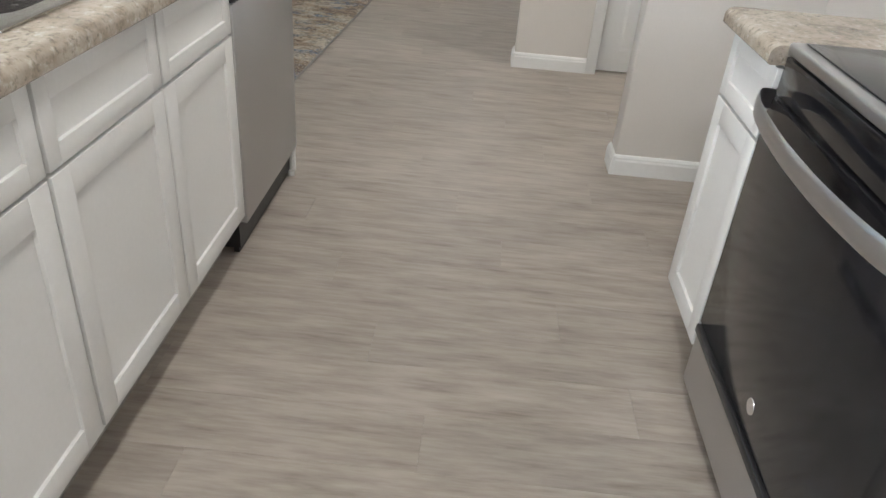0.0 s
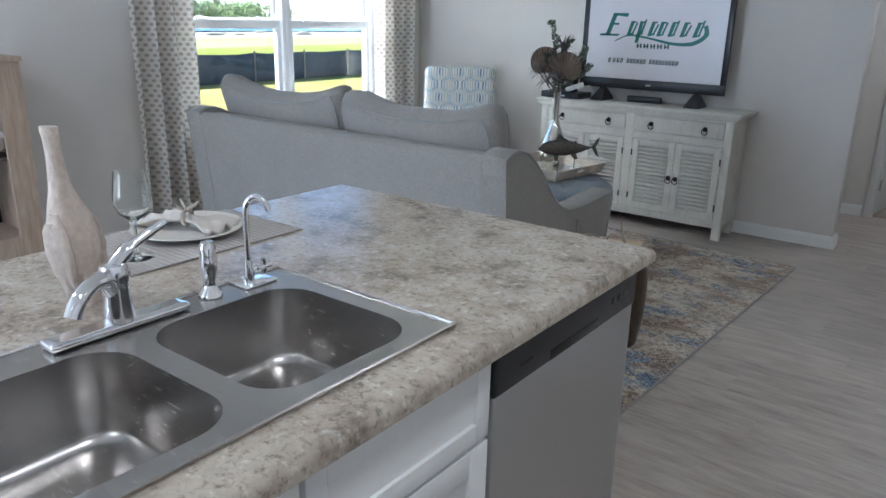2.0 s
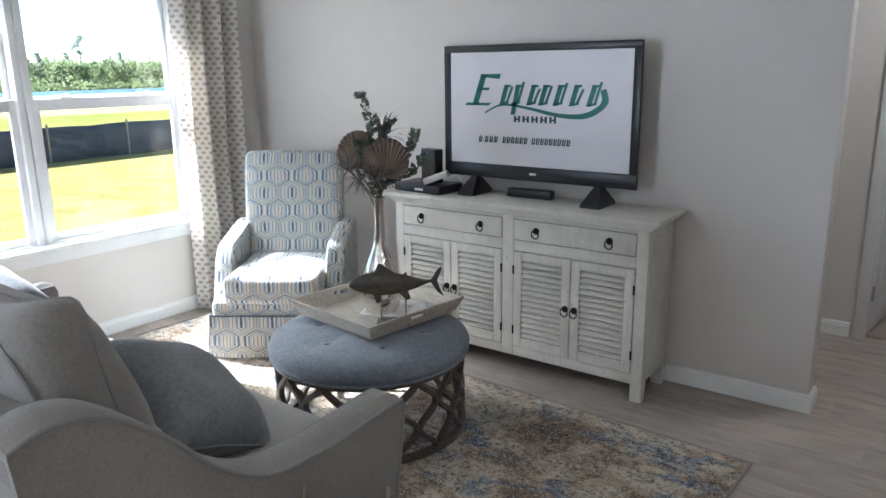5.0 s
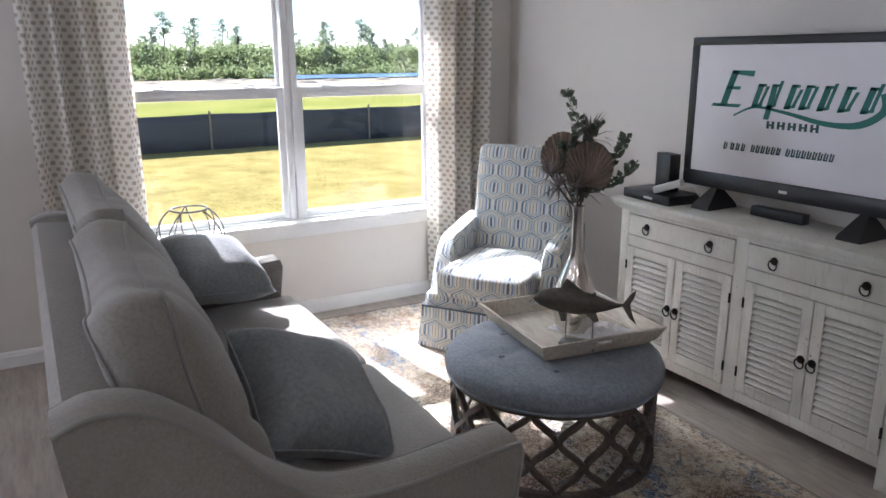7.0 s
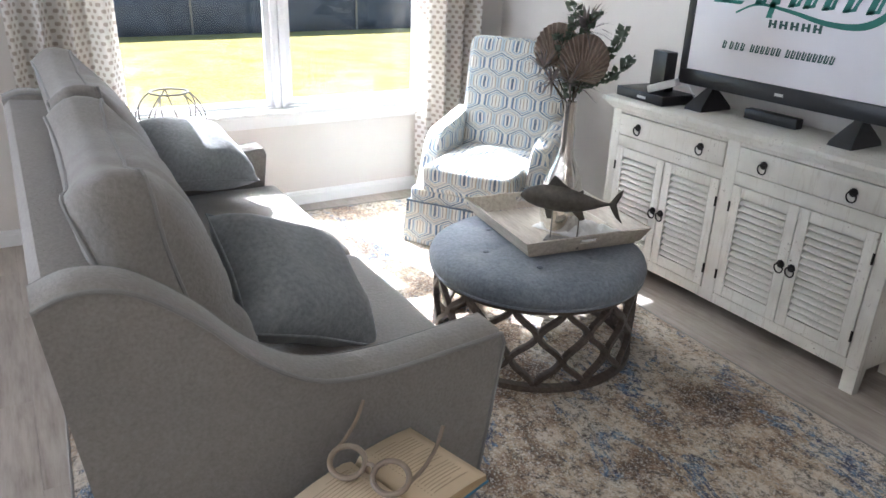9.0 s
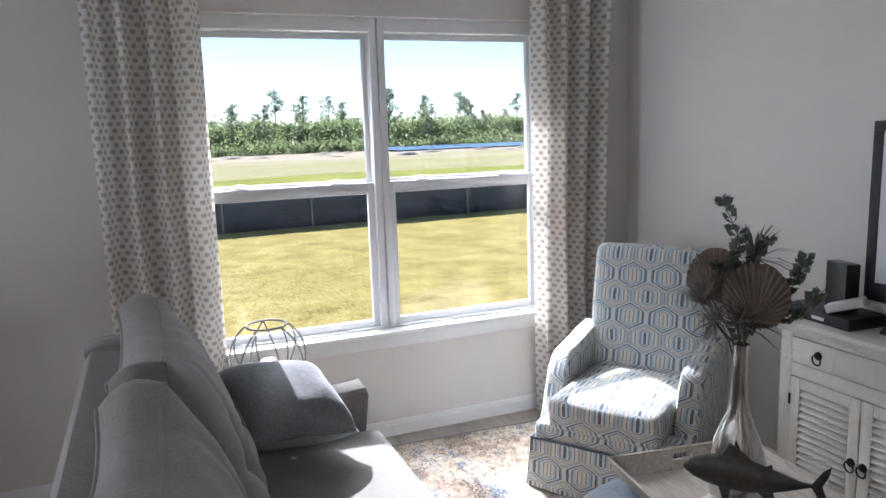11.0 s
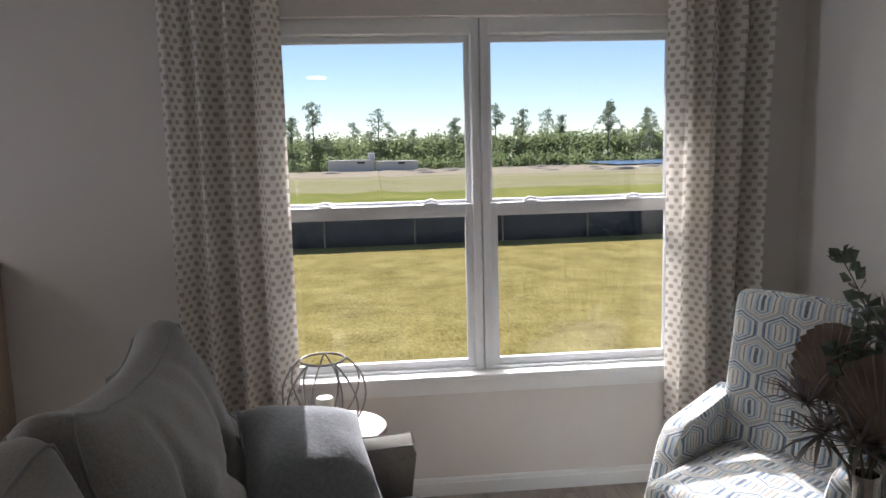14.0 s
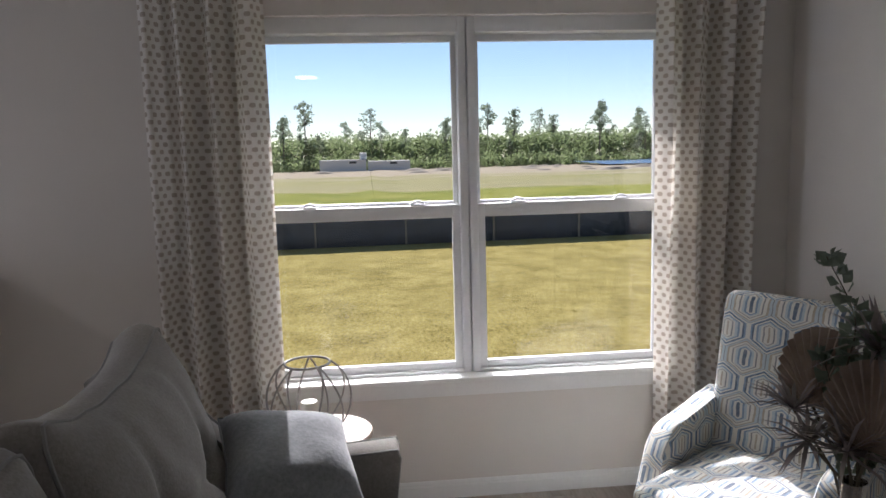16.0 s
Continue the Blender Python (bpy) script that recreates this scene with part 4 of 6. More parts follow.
def leaf(b, p, d, size, wide=0.42):
    d = d.normalized()
    s = d.cross(Vector((rnd.uniform(-1, 1), rnd.uniform(-1, 1), rnd.uniform(0.2, 1)))).normalized() * size * wide
    up = d.cross(s).normalized() * size * 0.12
    v = [b.b.verts.new(p), b.b.verts.new(p + d * size * 0.5 + s + up), b.b.verts.new(p + d * size), b.b.verts.new(p + d * size * 0.5 - s + up)]
    b.b.faces.new((v[0], v[1], v[2]))
    b.b.faces.new((v[0], v[2], v[3]))


def sprig(pts, n, size, r=0.0025):
    path = smooth_path(pts, 8)
    stems.tube(path, [r * (1 - 0.6 * i / (len(path) - 1)) for i in range(len(path))], 5)
    for k in range(n):
        f = 0.30 + 0.70 * k / (n - 1)
        i = min(int(f * (len(path) - 1)), len(path) - 2)
        d = (path[i + 1] - path[i]).normalized()
        for s in (0, 1, 2, 3):
            a = rnd.uniform(0, 6.28)
            o = Vector((math.cos(a), math.sin(a), rnd.uniform(-0.2, 0.5)))
            leaf(leaves, path[i] + o * 0.004, d * 0.7 + o, 0.78 * size * rnd.uniform(0.7, 1.15))


sprig([(0, 0, 0.36), (0.0, 0.005, 0.56), (-0.025, -0.01, 0.72), (-0.035, 0.01, 0.84), (-0.06, -0.04, 0.965)], 25, 0.040)
sprig([(0.005, 0, 0.36), (0.01, 0.0, 0.56), (-0.01, 0.02, 0.70), (0.025, 0.02, 0.80), (0.06, 0.04, 0.85)], 22, 0.038)
sprig([(0.0, 0.005, 0.36), (0.01, 0.01, 0.56), (0.07, 0.05, 0.66), (0.11, 0.09, 0.73), (0.125, 0.11, 0.80)], 25, 0.040)
sprig([(0.0, 0.005, 0.36), (0.01, 0.005, 0.55), (0.08, 0.04, 0.60), (0.13, 0.09, 0.64), (0.16, 0.13, 0.70)], 22, 0.038)
sprig([(-0.005, 0, 0.36), (-0.01, -0.005, 0.56), (-0.06, -0.01, 0.68), (-0.09, -0.02, 0.76)], 19, 0.04)
for c, n_, L in (((0.03, -0.04, 0.60), 40, 0.14), ((-0.10, -0.07, 0.64), 34, 0.12), ((0.01, 0.03, 0.79), 44, 0.14), ((-0.03, -0.08, 0.60), 30, 0.11)):
    c = Vector(c)
    stems.tube([(0, 0, 0.40), (c.x * 0.3, c.y * 0.3, 0.53), c], 0.003, 5)
    for k in range(n_):
        a, e = rnd.uniform(0, 6.28), rnd.uniform(-0.3, 1.2)
        d = Vector((math.cos(a) * math.cos(e), math.sin(a) * math.cos(e), math.sin(e)))
        droop = Vector((0, 0, -0.35 * L))
        s = d.cross(Vector((0, 0, 1))).normalized() * 0.0042
        p1, p2 = c + d * L * 0.55, c + d * L + droop * 0.5
        v = [spikes.b.verts.new(q) for q in (c + s, c - s, p1 - s, p1 + s, p2)]
        spikes.b.faces.new((v[0], v[1], v[2], v[3]))
        spikes.b.faces.new((v[3], v[2], v[4]))
stems.done("stems", STEM, vase)
leaves.done("leaves", LEAF, vase, smooth=False, kind="stuff")
spikes.done("spiky_leaves", SPIKE, vase, smooth=False, kind="stuff")
for c, nrm, r in (((0.055, -0.005, 0.685), (0.45, -0.85, 0.15), 0.098), ((-0.095, -0.02, 0.715), (0.35, -0.9, 0.2), 0.095)):
    c, nrm = Vector(c), Vector(nrm).normalized()
    sx = nrm.cross(Vector((0, 0, 1))).normalized()
    sy = sx.cross(nrm)
    fan = B()
    base = c - sy * r * 0.75
    k = 44
    rim = []
    for i in range(k + 1):
        a = radians(-145 + 290 * i / k) + math.pi / 2
        tip = c + (sx * math.cos(a) + sy * math.sin(a)) * r + nrm * (0.006 if i % 2 else -0.006)
        rim.append(fan.b.verts.new(tip))
    bv = fan.b.verts.new(base)
    for i in range(k):
        fan.b.faces.new((bv, rim[i], rim[i + 1]))
    fo = fan.done("palm_fan", FAN, vase, smooth=False, label="dried brown pleated palm fan")
    fo.modifiers.new("thickness", 'SOLIDIFY').thickness = 0.0012
    B().tube([base, base * 0.35 + Vector((0, 0, 0.50)) * 0.65, (0, 0, 0.42)], 0.003, 6).done("fan_stem", STEM, vase)

fish = thing("fish_sculpture", pose(-2.495, 6.645, TZ + 0.0125, 0, 0, 36), "dark bronze tuna sculpture on a small stand", "sculpture")
FZ = 0.180
secs = []
for x, hh, ww, zo in ((-0.19, 0.002, 0.002, -0.006), (-0.183, 0.012, 0.008, -0.004), (-0.16, 0.030, 0.018, 0), (-0.12, 0.044, 0.026, 0.002), (-0.07, 0.052, 0.030, 0.003), (-0.01, 0.050, 0.029, 0.002), (0.05, 0.038, 0.022, 0.002), (0.10, 0.022, 0.013, 0.004), (0.135, 0.010, 0.007, 0.008), (0.155, 0.006, 0.005, 0.012), (0.165, 0.005, 0.003, 0.014)):
    secs.append(((x, 0, FZ + zo), (0, ww, 0), (0, 0, hh)))
B().loft(secs, 20).done("body", BRONZEFISH, fish)
for outline in ([(-0.085, 0.045), (-0.06, 0.092), (-0.045, 0.085), (-0.03, 0.070), (0.015, 0.044), (0.02, 0.036)],
                [(0.03, 0.036), (0.055, 0.052), (0.06, 0.032)],
                [(-0.09, -0.040), (-0.075, -0.085), (-0.058, -0.082), (-0.055, -0.044)],
                [(0.02, -0.040), (0.055, -0.072), (0.072, -0.064), (0.06, -0.030)],
                [(0.155, 0.012), (0.185, 0.060), (0.205, 0.078), (0.200, 0.05), (0.183, 0.015), (0.198, -0.03), (0.212, -0.055), (0.185, -0.035)]):
    B().prism([(x, -0.003, FZ + z) for x, z in outline], (0, 0.006, 0), 0.0012).done("fin", BRONZEFISH, fish)
for x in (-0.055, 0.05):
    B().tube([(x, 0, 0.02), (x, 0, FZ - 0.035)], 0.003, 8).done("rod", STAND, fish)
B().box(-0.075, -0.03, 0, 0.065, 0.03, 0.020, 0.003).done("base", STAND, fish)

# ---- stool, book, spectacles ----
ST = (-1.59, 5.42)
stool = thing("garden_stool", pose(*ST, 0.014), "glossy dark bronze-glazed drum stool beside the sofa", "stool")
sp = [(0.142, 0.0), (0.148, 0.008), (0.156, 0.06), (0.166, 0.14), (0.171, 0.22), (0.170, 0.31), (0.163, 0.37), (0.146, 0.402), (0.120, 0.412), (0.0005, 0.416)]
B().lathe(sp, seg=48).done("body", BRONZE, stool)
BKM = pose(-1.605, 5.45, 0.4305, 0, 0, 17)
book = thing("open_book", BKM, "open old book with yellowed pages lying on the stool", "book")
hw, hh = 0.180, 0.122
B().box(-hh - 0.004, -hw - 0.004, 0, hh + 0.004, hw + 0.004, 0.004, 0.001).done("cover", BOOKCOVER, book)
for s in (1, -1):
    prof = [(0.0, 0.010), (0.012, 0.026), (0.035, 0.034), (0.075, 0.033), (0.125, 0.029), (0.162, 0.023), (hw - 0.002, 0.0205)]
    rings = []
    for x in (-hh, hh):
        rings.append([Vector((x, s * y, z)) for y, z in prof] + [Vector((x, s * hw, 0.0045)), Vector((x, 0, 0.0045))])
    B().rings(rings).done("page_block", PAGEEDGE, book, angle=30)
    sheet = B()
    for f in range(2):
        sheet.rings([[Vector((x * (1 - 0.004 * f), s * y, z + 0.0008 + 0.0007 * f)) for y, z in prof] for x in (-hh, hh)], False, False)
    so = sheet.done("page", BOOKPAGE, book)
    so.modifiers.new("thickness", 'SOLIDIFY').thickness = 0.0004
prn = B()
for s in (1, -1):
    for i in range(20):
        x = -0.098 + i * 0.0098
        y1 = 0.150 if i % 6 else 0.105
        if s < 0 and abs(x) < 0.02:
            y1 = 0.105
        line = [(y, z) for y, z in [(0.03, 0.0325), (0.05, 0.0338), (0.075, 0.033), (0.105, 0.0307), (0.125, 0.029), (0.150, 0.025)] if y <= y1]
        prn.rings([[Vector((x + w_, s * y, z + 0.0022)) for y, z in line] for w_ in (0, 0.0026)], False, False)
prn.done("print", INK, book, smooth=False, kind="stuff")
B().box(-0.012, -0.125, 0.0288, 0.004, -0.122, 0.0294).box(-0.012, -0.119, 0.0290, 0.004, -0.116, 0.0298).done("print_mark", BLACK, book)

spec = thing("spectacles", pose(-1.66, 5.447, 0.463, 0, 0, -56), "oversized carved wooden spectacles resting on the open book", "spectacles")
rim = B()
for s in (1, -1):
    pts = [(0.045 + 0.035 * math.cos(a) * 0.85, s * 0.055 + 0.042 * math.sin(a), 0.030 - 0.020 * math.cos(a)) for a in (2 * math.pi * i / 26 for i in range(26))]
    rim.tube(pts, 0.0068, 8, True)
rim.tube(smooth_path([(0.040, -0.014, 0.032), (0.036, 0, 0.038), (0.040, 0.014, 0.032)], 5), 0.005, 8)
rim.done("rim", GLASSESWOOD, spec)
for s in (1, -1):
    B().tube(smooth_path([(0.040, s * 0.098, 0.030), (-0.02, s * 0.103, 0.030), (-0.075, s * 0.105, 0.050), (-0.105, s * 0.105, 0.085)], 6), [0.005] * 19, 8).done("temple", GLASSESWOOD, spec)

# ---- armchair ----
CH = thing("armchair", pose(-3.775, 7.19, 0.014, 0, 0, 34), "skirted armchair in a blue and cream lattice print", "armchair")
# local x runs across, local -y is the front
B().soft(0.335, 0.35, 0.15, 0.03, 0.0, 10, Matrix.Translation((0, -0.05, 0.17))).box_uv().done("frame", LATTICE, CH)
skirt_rings = []
for z, g in ((0.008, 0.026), (0.12, 0.014), (0.235, 0.004)):
    ring = []
    for k, (ax, ay, bx, by) in enumerate(((-1, -1, 1, -1), (1, -1, 1, 1), (1, 1, -1, 1), (-1, 1, -1, -1))):
        for i in range(10):
            f = i / 10
            px, py = ax + (bx - ax) * f, ay + (by - ay) * f
            e = 0.010 * math.cos(f * 4 * math.pi) * (1 if z < 0.1 else 0.3)
            ring.append(Vector((px * (0.34 + g) + (e if abs(bx - ax) < 0.5 else 0), -0.05 + py * (0.355 + g) + (e if abs(by - ay) < 0.5 else 0), z)))
    skirt_rings.append(ring)
B().rings(skirt_rings, False).box_uv().done("skirt", LATTICE, CH, angle=60)
B().tube([(-0.343, -0.408, 0.238), (0.343, -0.408, 0.238), (0.343, 0.308, 0.238), (-0.343, 0.308, 0.238)], 0.006, 6, True).done("welt", LATTICE, CH)
B().soft(0.262, 0.305, 0.078, 0.04, 0.022, 14, Matrix.Translation((0, -0.115, 0.378)), 0.004, 2).box_uv().done("seat_cushion", LATTICE, CH)
mb = Matrix.Translation((0, 0.245, 0.665)) @ Matrix.Rotation(radians(-11), 4, 'X')
B().soft(0.30, 0.075, 0.40, 0.055, 0.0, 14, mb, 0.004, 3).box_uv().done("backrest", LATTICE, CH)
for s in (1, -1):
    ap = smooth_path([(0, -0.29, 0.20), (0, -0.26, 0.30), (0, -0.215, 0.42), (0, -0.175, 0.52), (0, -0.12, 0.578), (0, -0.02, 0.60), (0, 0.09, 0.62), (0, 0.20, 0.64), (0, 0.29, 0.61), (0, 0.30, 0.20)], 5)
    rr = []
    for xo, gr in ((0.262, -0.014), (0.272, 0.0), (0.352, 0.0), (0.368, -0.016)):
        rr.append([Vector((s * (xo + (0.03 if p.z < 0.3 and xo > 0.3 else 0) * 0), p.y + (0.010 if gr and p.y < 0 else 0), p.z + (gr if p.z > 0.3 else 0))) for p in ap])
    B().rings(rr).box_uv().done("arm", LATTICE, CH, angle=50)

# ---- console ----
CX0, CX1, CY0, CY1, CH_ = -3.17, -1.70, 7.475, 7.80, 0.885
con = thing("console_cabinet", pose((CX0 + CX1) / 2, CY0, 0), "distressed white wooden console with louvred doors and ring pulls", "cabinet")
hwid, dep = (CX1 - CX0) / 2, CY1 - CY0
t = B().box(-hwid - 0.055, -0.035, CH_ - 0.022, hwid + 0.055, dep, CH_, 0.004)
t.prism([(-hwid - 0.045, -0.028, CH_ - 0.022), (-hwid - 0.012, -0.008, CH_ - 0.052), (hwid + 0.012, -0.008, CH_ - 0.052), (hwid + 0.045, -0.028, CH_ - 0.022)], (0, dep, 0))
t.done("top", PAINTED, con)
bd = B()
bd.box(-hwid, 0.018, 0.10, -hwid + 0.022, dep - 0.005, CH_ - 0.052).box(hwid - 0.022, 0.018, 0.10, hwid, dep - 0.005, CH_ - 0.052)
bd.box(-hwid + 0.022, dep - 0.018, 0.10, hwid - 0.022, dep - 0.006, CH_ - 0.052).box(-hwid + 0.022, 0.03, 0.10, hwid - 0.022, dep - 0.02, 0.12)
for x0, x1 in ((-hwid, -hwid + 0.055), (-0.033, 0.033), (hwid - 0.055, hwid)):
    bd.box(x0, 0.0, 0.085 if x0 == -0.033 else 0.105, x1, 0.018, CH_ - 0.052, 0.002)
for z0, z1 in ((0.085, 0.135), (0.650, 0.705), (0.815, 0.833)):
    for x0, x1 in ((-hwid + 0.055, -0.033), (0.033, hwid - 0.055)):
        bd.box(x0, 0.001, z0, x1, 0.018, z1, 0.002)
bd.done("body", PAINTED, con)
for x in (-hwid, hwid - 0.055):
    for y in (0.0, dep - 0.06):
        xo = x
        B().rings([[Vector((xo + (0.018 if xo < 0 else 0.0), y, 0)), Vector((xo + (0.055 if xo > 0 else 0.037 + 0.0), y, 0)), Vector((xo + (0.055 if xo > 0 else 0.037), y + 0.04, 0)), Vector((xo + (0.018 if xo < 0 else 0.0), y + 0.04, 0))],
                   [Vector((xo, y, 0.105)), Vector((xo + 0.055, y, 0.105)), Vector((xo + 0.055, y + 0.055, 0.105)), Vector((xo, y + 0.055, 0.105))]]).done("foot", PAINTED, con, smooth=False)


def ring_pull(x, z, parent, y=-0.006):
    rp = B().lathe([(0.017, 0), (0.017, 0.004), (0.011, 0.009), (0.009, 0.014), (0.0005, 0.016)], seg=12, m=Matrix.Translation((x, y, z)) @ Matrix.Rotation(math.pi / 2, 4, 'X'))
    rp.tube([(x + 0.019 * math.sin(a), y - 0.011 - 0.003 * math.cos(a), z - 0.016 + 0.021 * math.cos(a)) for a in (2 * math.pi * i / 22 for i in range(22))], 0.0032, 6, True)
    return rp.done("ring_pull", IRON, parent, label="black iron ring pull")


halves = ((-hwid + 0.058, -0.036), (0.036, hwid - 0.058))
for x0, x1 in halves:
    d = B().box(x0, -0.004, 0.709, x1, 0.016, 0.811, 0.003).done("drawer", PAINTED, con)
    for f in (0.2, 0.8):
        ring_pull(x0 + (x1 - x0) * f, 0.765, d)
    mid = (x0 + x1) / 2
    for a, c, pull in ((x0, mid - 0.002, 1), (mid + 0.002, x1, -1)):
        dz0, dz1, st = 0.138, 0.647, 0.046
        dr = B()
        dr.box(a, -0.004, dz0, a + st, 0.016, dz1, 0.002).box(c - st, -0.004, dz0, c, 0.016, dz1, 0.002)
        dr.box(a + st, -0.003, dz0, c - st, 0.016, dz0 + 0.052, 0.002).box(a + st, -0.003, dz1 - 0.046, c - st, 0.016, dz1, 0.002)
        do = dr.done("door", PAINTED, con, label="louvred door")
        ns = 14
        z_lo, z_hi = dz0 + 0.054, dz1 - 0.050
        slat = B().box(-(c - a) / 2 + st + 0.001, -0.0135, -0.0032, (c - a) / 2 - st - 0.001, 0.0135, 0.0032, 0.002).mesh("slat", PAINTED)
        for i in range(ns):
            so = new("slat", slat)
            so.parent = do
            so.matrix_basis = Matrix.Translation(((a + c) / 2, 0.005, z_lo + (i + 0.5) * (z_hi - z_lo) / ns)) @ Matrix.Rotation(radians(40), 4, 'X')
        ring_pull(c - st / 2 if pull > 0 else a + st / 2, 0.395, do)
        hx = a if pull > 0 else c
        for hz in (0.23, 0.55):
            B().tube([(hx, -0.005, hz - 0.022), (hx, -0.005, hz + 0.022)], 0.005, 8).done("hinge", IRON, do)

# ---- television ----
TX0, TX1, TZ0, TZ1, TY = -2.955, -1.845, 0.978, 1.664, 7.655
tv = thing("television", pose((TX0 + TX1) / 2, TY, CH_), "flat television with a black frame and a printed screen", "television")
hx, z0, z1 = (TX1 - TX0) / 2, TZ0 - CH_, TZ1 - CH_
fr = B()
fr.box(-hx, 0.0, z0, hx, 0.022, z0 + 0.072, 0.006).box(-hx, 0.0, z1 - 0.036, hx, 0.022, z1, 0.006)
fr.box(-hx, 0.001, z0 + 0.07, -hx + 0.04, 0.022, z1 - 0.034, 0.004).box(hx - 0.04, 0.001, z0 + 0.07, hx, 0.022, z1 - 0.034, 0.004)
fr.box(-hx + 0.01, 0.0225, z0 + 0.01, hx - 0.01, 0.045, z1 - 0.01, 0.01).box(-0.35, 0.046, z0 + 0.05, 0.35, 0.085, z1 - 0.2, 0.02)
fr.done("housing", BLACK, tv)
sw0, sw1, sz0, sz1 = -hx + 0.041, hx - 0.041, z0 + 0.073, z1 - 0.037
B().box(sw0, 0.006, sz0, sw1, 0.012, sz1).done("screen", PAPER, tv, smooth=False, label="pale screen with a green plain emblem")
B().box(-0.02, -0.0015, z0 + 0.03, 0.02, 0.0, z0 + 0.042).done("maker_plate", GREYPLASTIC, tv)
SW, SH = sw1 - sw0, sz1 - sz0


def on_screen(u, v):
    return Vector((sw0 + u * SW, 0.0045, sz1 - v * SH))


def strokes(name, mat, shapes):
    e = B()
    for s in shapes:
        e.prism([on_screen(u, v) for u, v in s], (0, 0.0014, 0))
    return e.done(name, mat, tv, smooth=False)


def bar(u, v0, v1, w, lean=0.03):
    return [(u + lean, v0), (u + lean + w, v0), (u + w, v1), (u, v1)]


emblem = [bar(0.135, 0.19, 0.47, 0.034, 0.055), [(0.19, 0.19), (0.305, 0.19), (0.30, 0.235), (0.185, 0.215)], [(0.165, 0.31), (0.24, 0.31), (0.236, 0.335), (0.16, 0.335)], [(0.10, 0.445), (0.25, 0.445), (0.235, 0.47), (0.09, 0.47)]]
for u in (0.30, 0.365, 0.455, 0.52, 0.60, 0.685, 0.775):
    emblem.append(bar(u, 0.285, 0.46 if u != 0.365 else 0.545, 0.026))
    emblem.append(bar(u + 0.038, 0.29 + 0.03 * math.sin(u * 30), 0.43, 0.014))
    emblem.append([(u + 0.008, 0.44), (u + 0.055, 0.425), (u + 0.052, 0.447), (u + 0.005, 0.463)])
    emblem.append([(u + 0.03, 0.285), (u + 0.068, 0.285), (u + 0.066, 0.305), (u + 0.028, 0.305)])
top = smooth_path([(0.215, 0.525, 0), (0.32, 0.45, 0), (0.47, 0.475, 0), (0.64, 0.525, 0), (0.77, 0.515, 0), (0.85, 0.43, 0), (0.845, 0.33, 0)], 6)
low = smooth_path([(0.215, 0.54, 0), (0.32, 0.468, 0), (0.47, 0.50, 0), (0.64, 0.56, 0), (0.79, 0.555, 0), (0.882, 0.44, 0), (0.872, 0.315, 0)], 6)
for i in range(len(top) - 1):
    emblem.append([(top[i].x, top[i].y), (top[i + 1].x, top[i + 1].y), (low[i + 1].x, low[i + 1].y), (low[i].x, low[i].y)])
strokes("emblem", GREENINK, emblem)["kind"] = "stuff"
caps = []
for i in range(5):
    u = 0.385 + i * 0.050
    caps += [bar(u, 0.555, 0.61, 0.012, 0.0), bar(u + 0.024, 0.555, 0.61, 0.012, 0.0), [(u + 0.012, 0.577), (u + 0.024, 0.577), (u + 0.024, 0.59), (u + 0.012, 0.59)]]
for u, wd in ((0.175, 0.018), (0.212, 0.085), (0.318, 0.150), (0.487, 0.215)):
    k = max(1, int(wd / 0.023))
    for j in range(k):
        uu = u + j * wd / k
        caps += [bar(uu, 0.742, 0.80, 0.007, 0.006), bar(uu + 0.011, 0.748, 0.80, 0.006, 0.006), [(uu + 0.006, 0.79), (uu + 0.016, 0.79), (uu + 0.015, 0.80), (uu + 0.005, 0.80)]]
strokes("caption", DARKINK, caps)["kind"] = "stuff"
for s in (1, -1):
    lg = B()
    cx = s * 0.36
    lg.rings([
        [Vector((cx - 0.05, -0.09, 0.0)), Vector((cx + 0.05, -0.09, 0.0)), Vector((cx + 0.05, 0.11, 0.0)), Vector((cx - 0.05, 0.11, 0.0))],
        [Vector((cx - 0.047, -0.085, 0.018)), Vector((cx + 0.047, -0.085, 0.018)), Vector((cx + 0.047, 0.105, 0.018)), Vector((cx - 0.047, 0.105, 0.018))],
        [Vector((cx - 0.016, 0.004, z0 + 0.004)), Vector((cx + 0.016, 0.004, z0 + 0.004)), Vector((cx + 0.016, 0.036, z0 + 0.004)), Vector((cx - 0.016, 0.036, z0 + 0.004))]])
    lg.done("foot", BLACK, tv)
B().box(-0.16, 0.01, 0.0, 0.10, 0.06, 0.045, 0.006).done("sound_bar", BLACK, tv)

px = thing("media_player", pose(-3.035, 7.60, CH_, 0, 0, -4), "flat black disc player on the console", "media player")
B().box(-0.165, -0.10, 0.0, 0.165, 0.10, 0.046, 0.004).done("case", BLACK, px)
B().box(-0.01, -0.1015, 0.014, 0.05, -0.1, 0.026).done("label_plate", GREYPLASTIC, px)
rt = thing("router", pose(-3.02, 7.62, CH_ + 0.047, 0, 0, -14), "upright black network box on the disc player", "router")
B().box(-0.06, -0.03, 0, 0.06, 0.03, 0.185, 0.004).done("case", BLACK, rt)
mo = thing("modem", pose(-2.93, 7.545, CH_ + 0.047, 0, 0, 24), "small white device leaning on the disc player", "modem")
B().box(-0.07, -0.03, 0.0, 0.07, 0.03, 0.034, 0.006, 2, Matrix.Translation((0, 0, 0.024)) @ Matrix.Rotation(radians(-20), 4, 'Y')).done("case", GREYPLASTIC, mo)
cb = thing("cable", pose(-2.84, 7.60, CH_), "thin pale cable curling over the console", "cable")
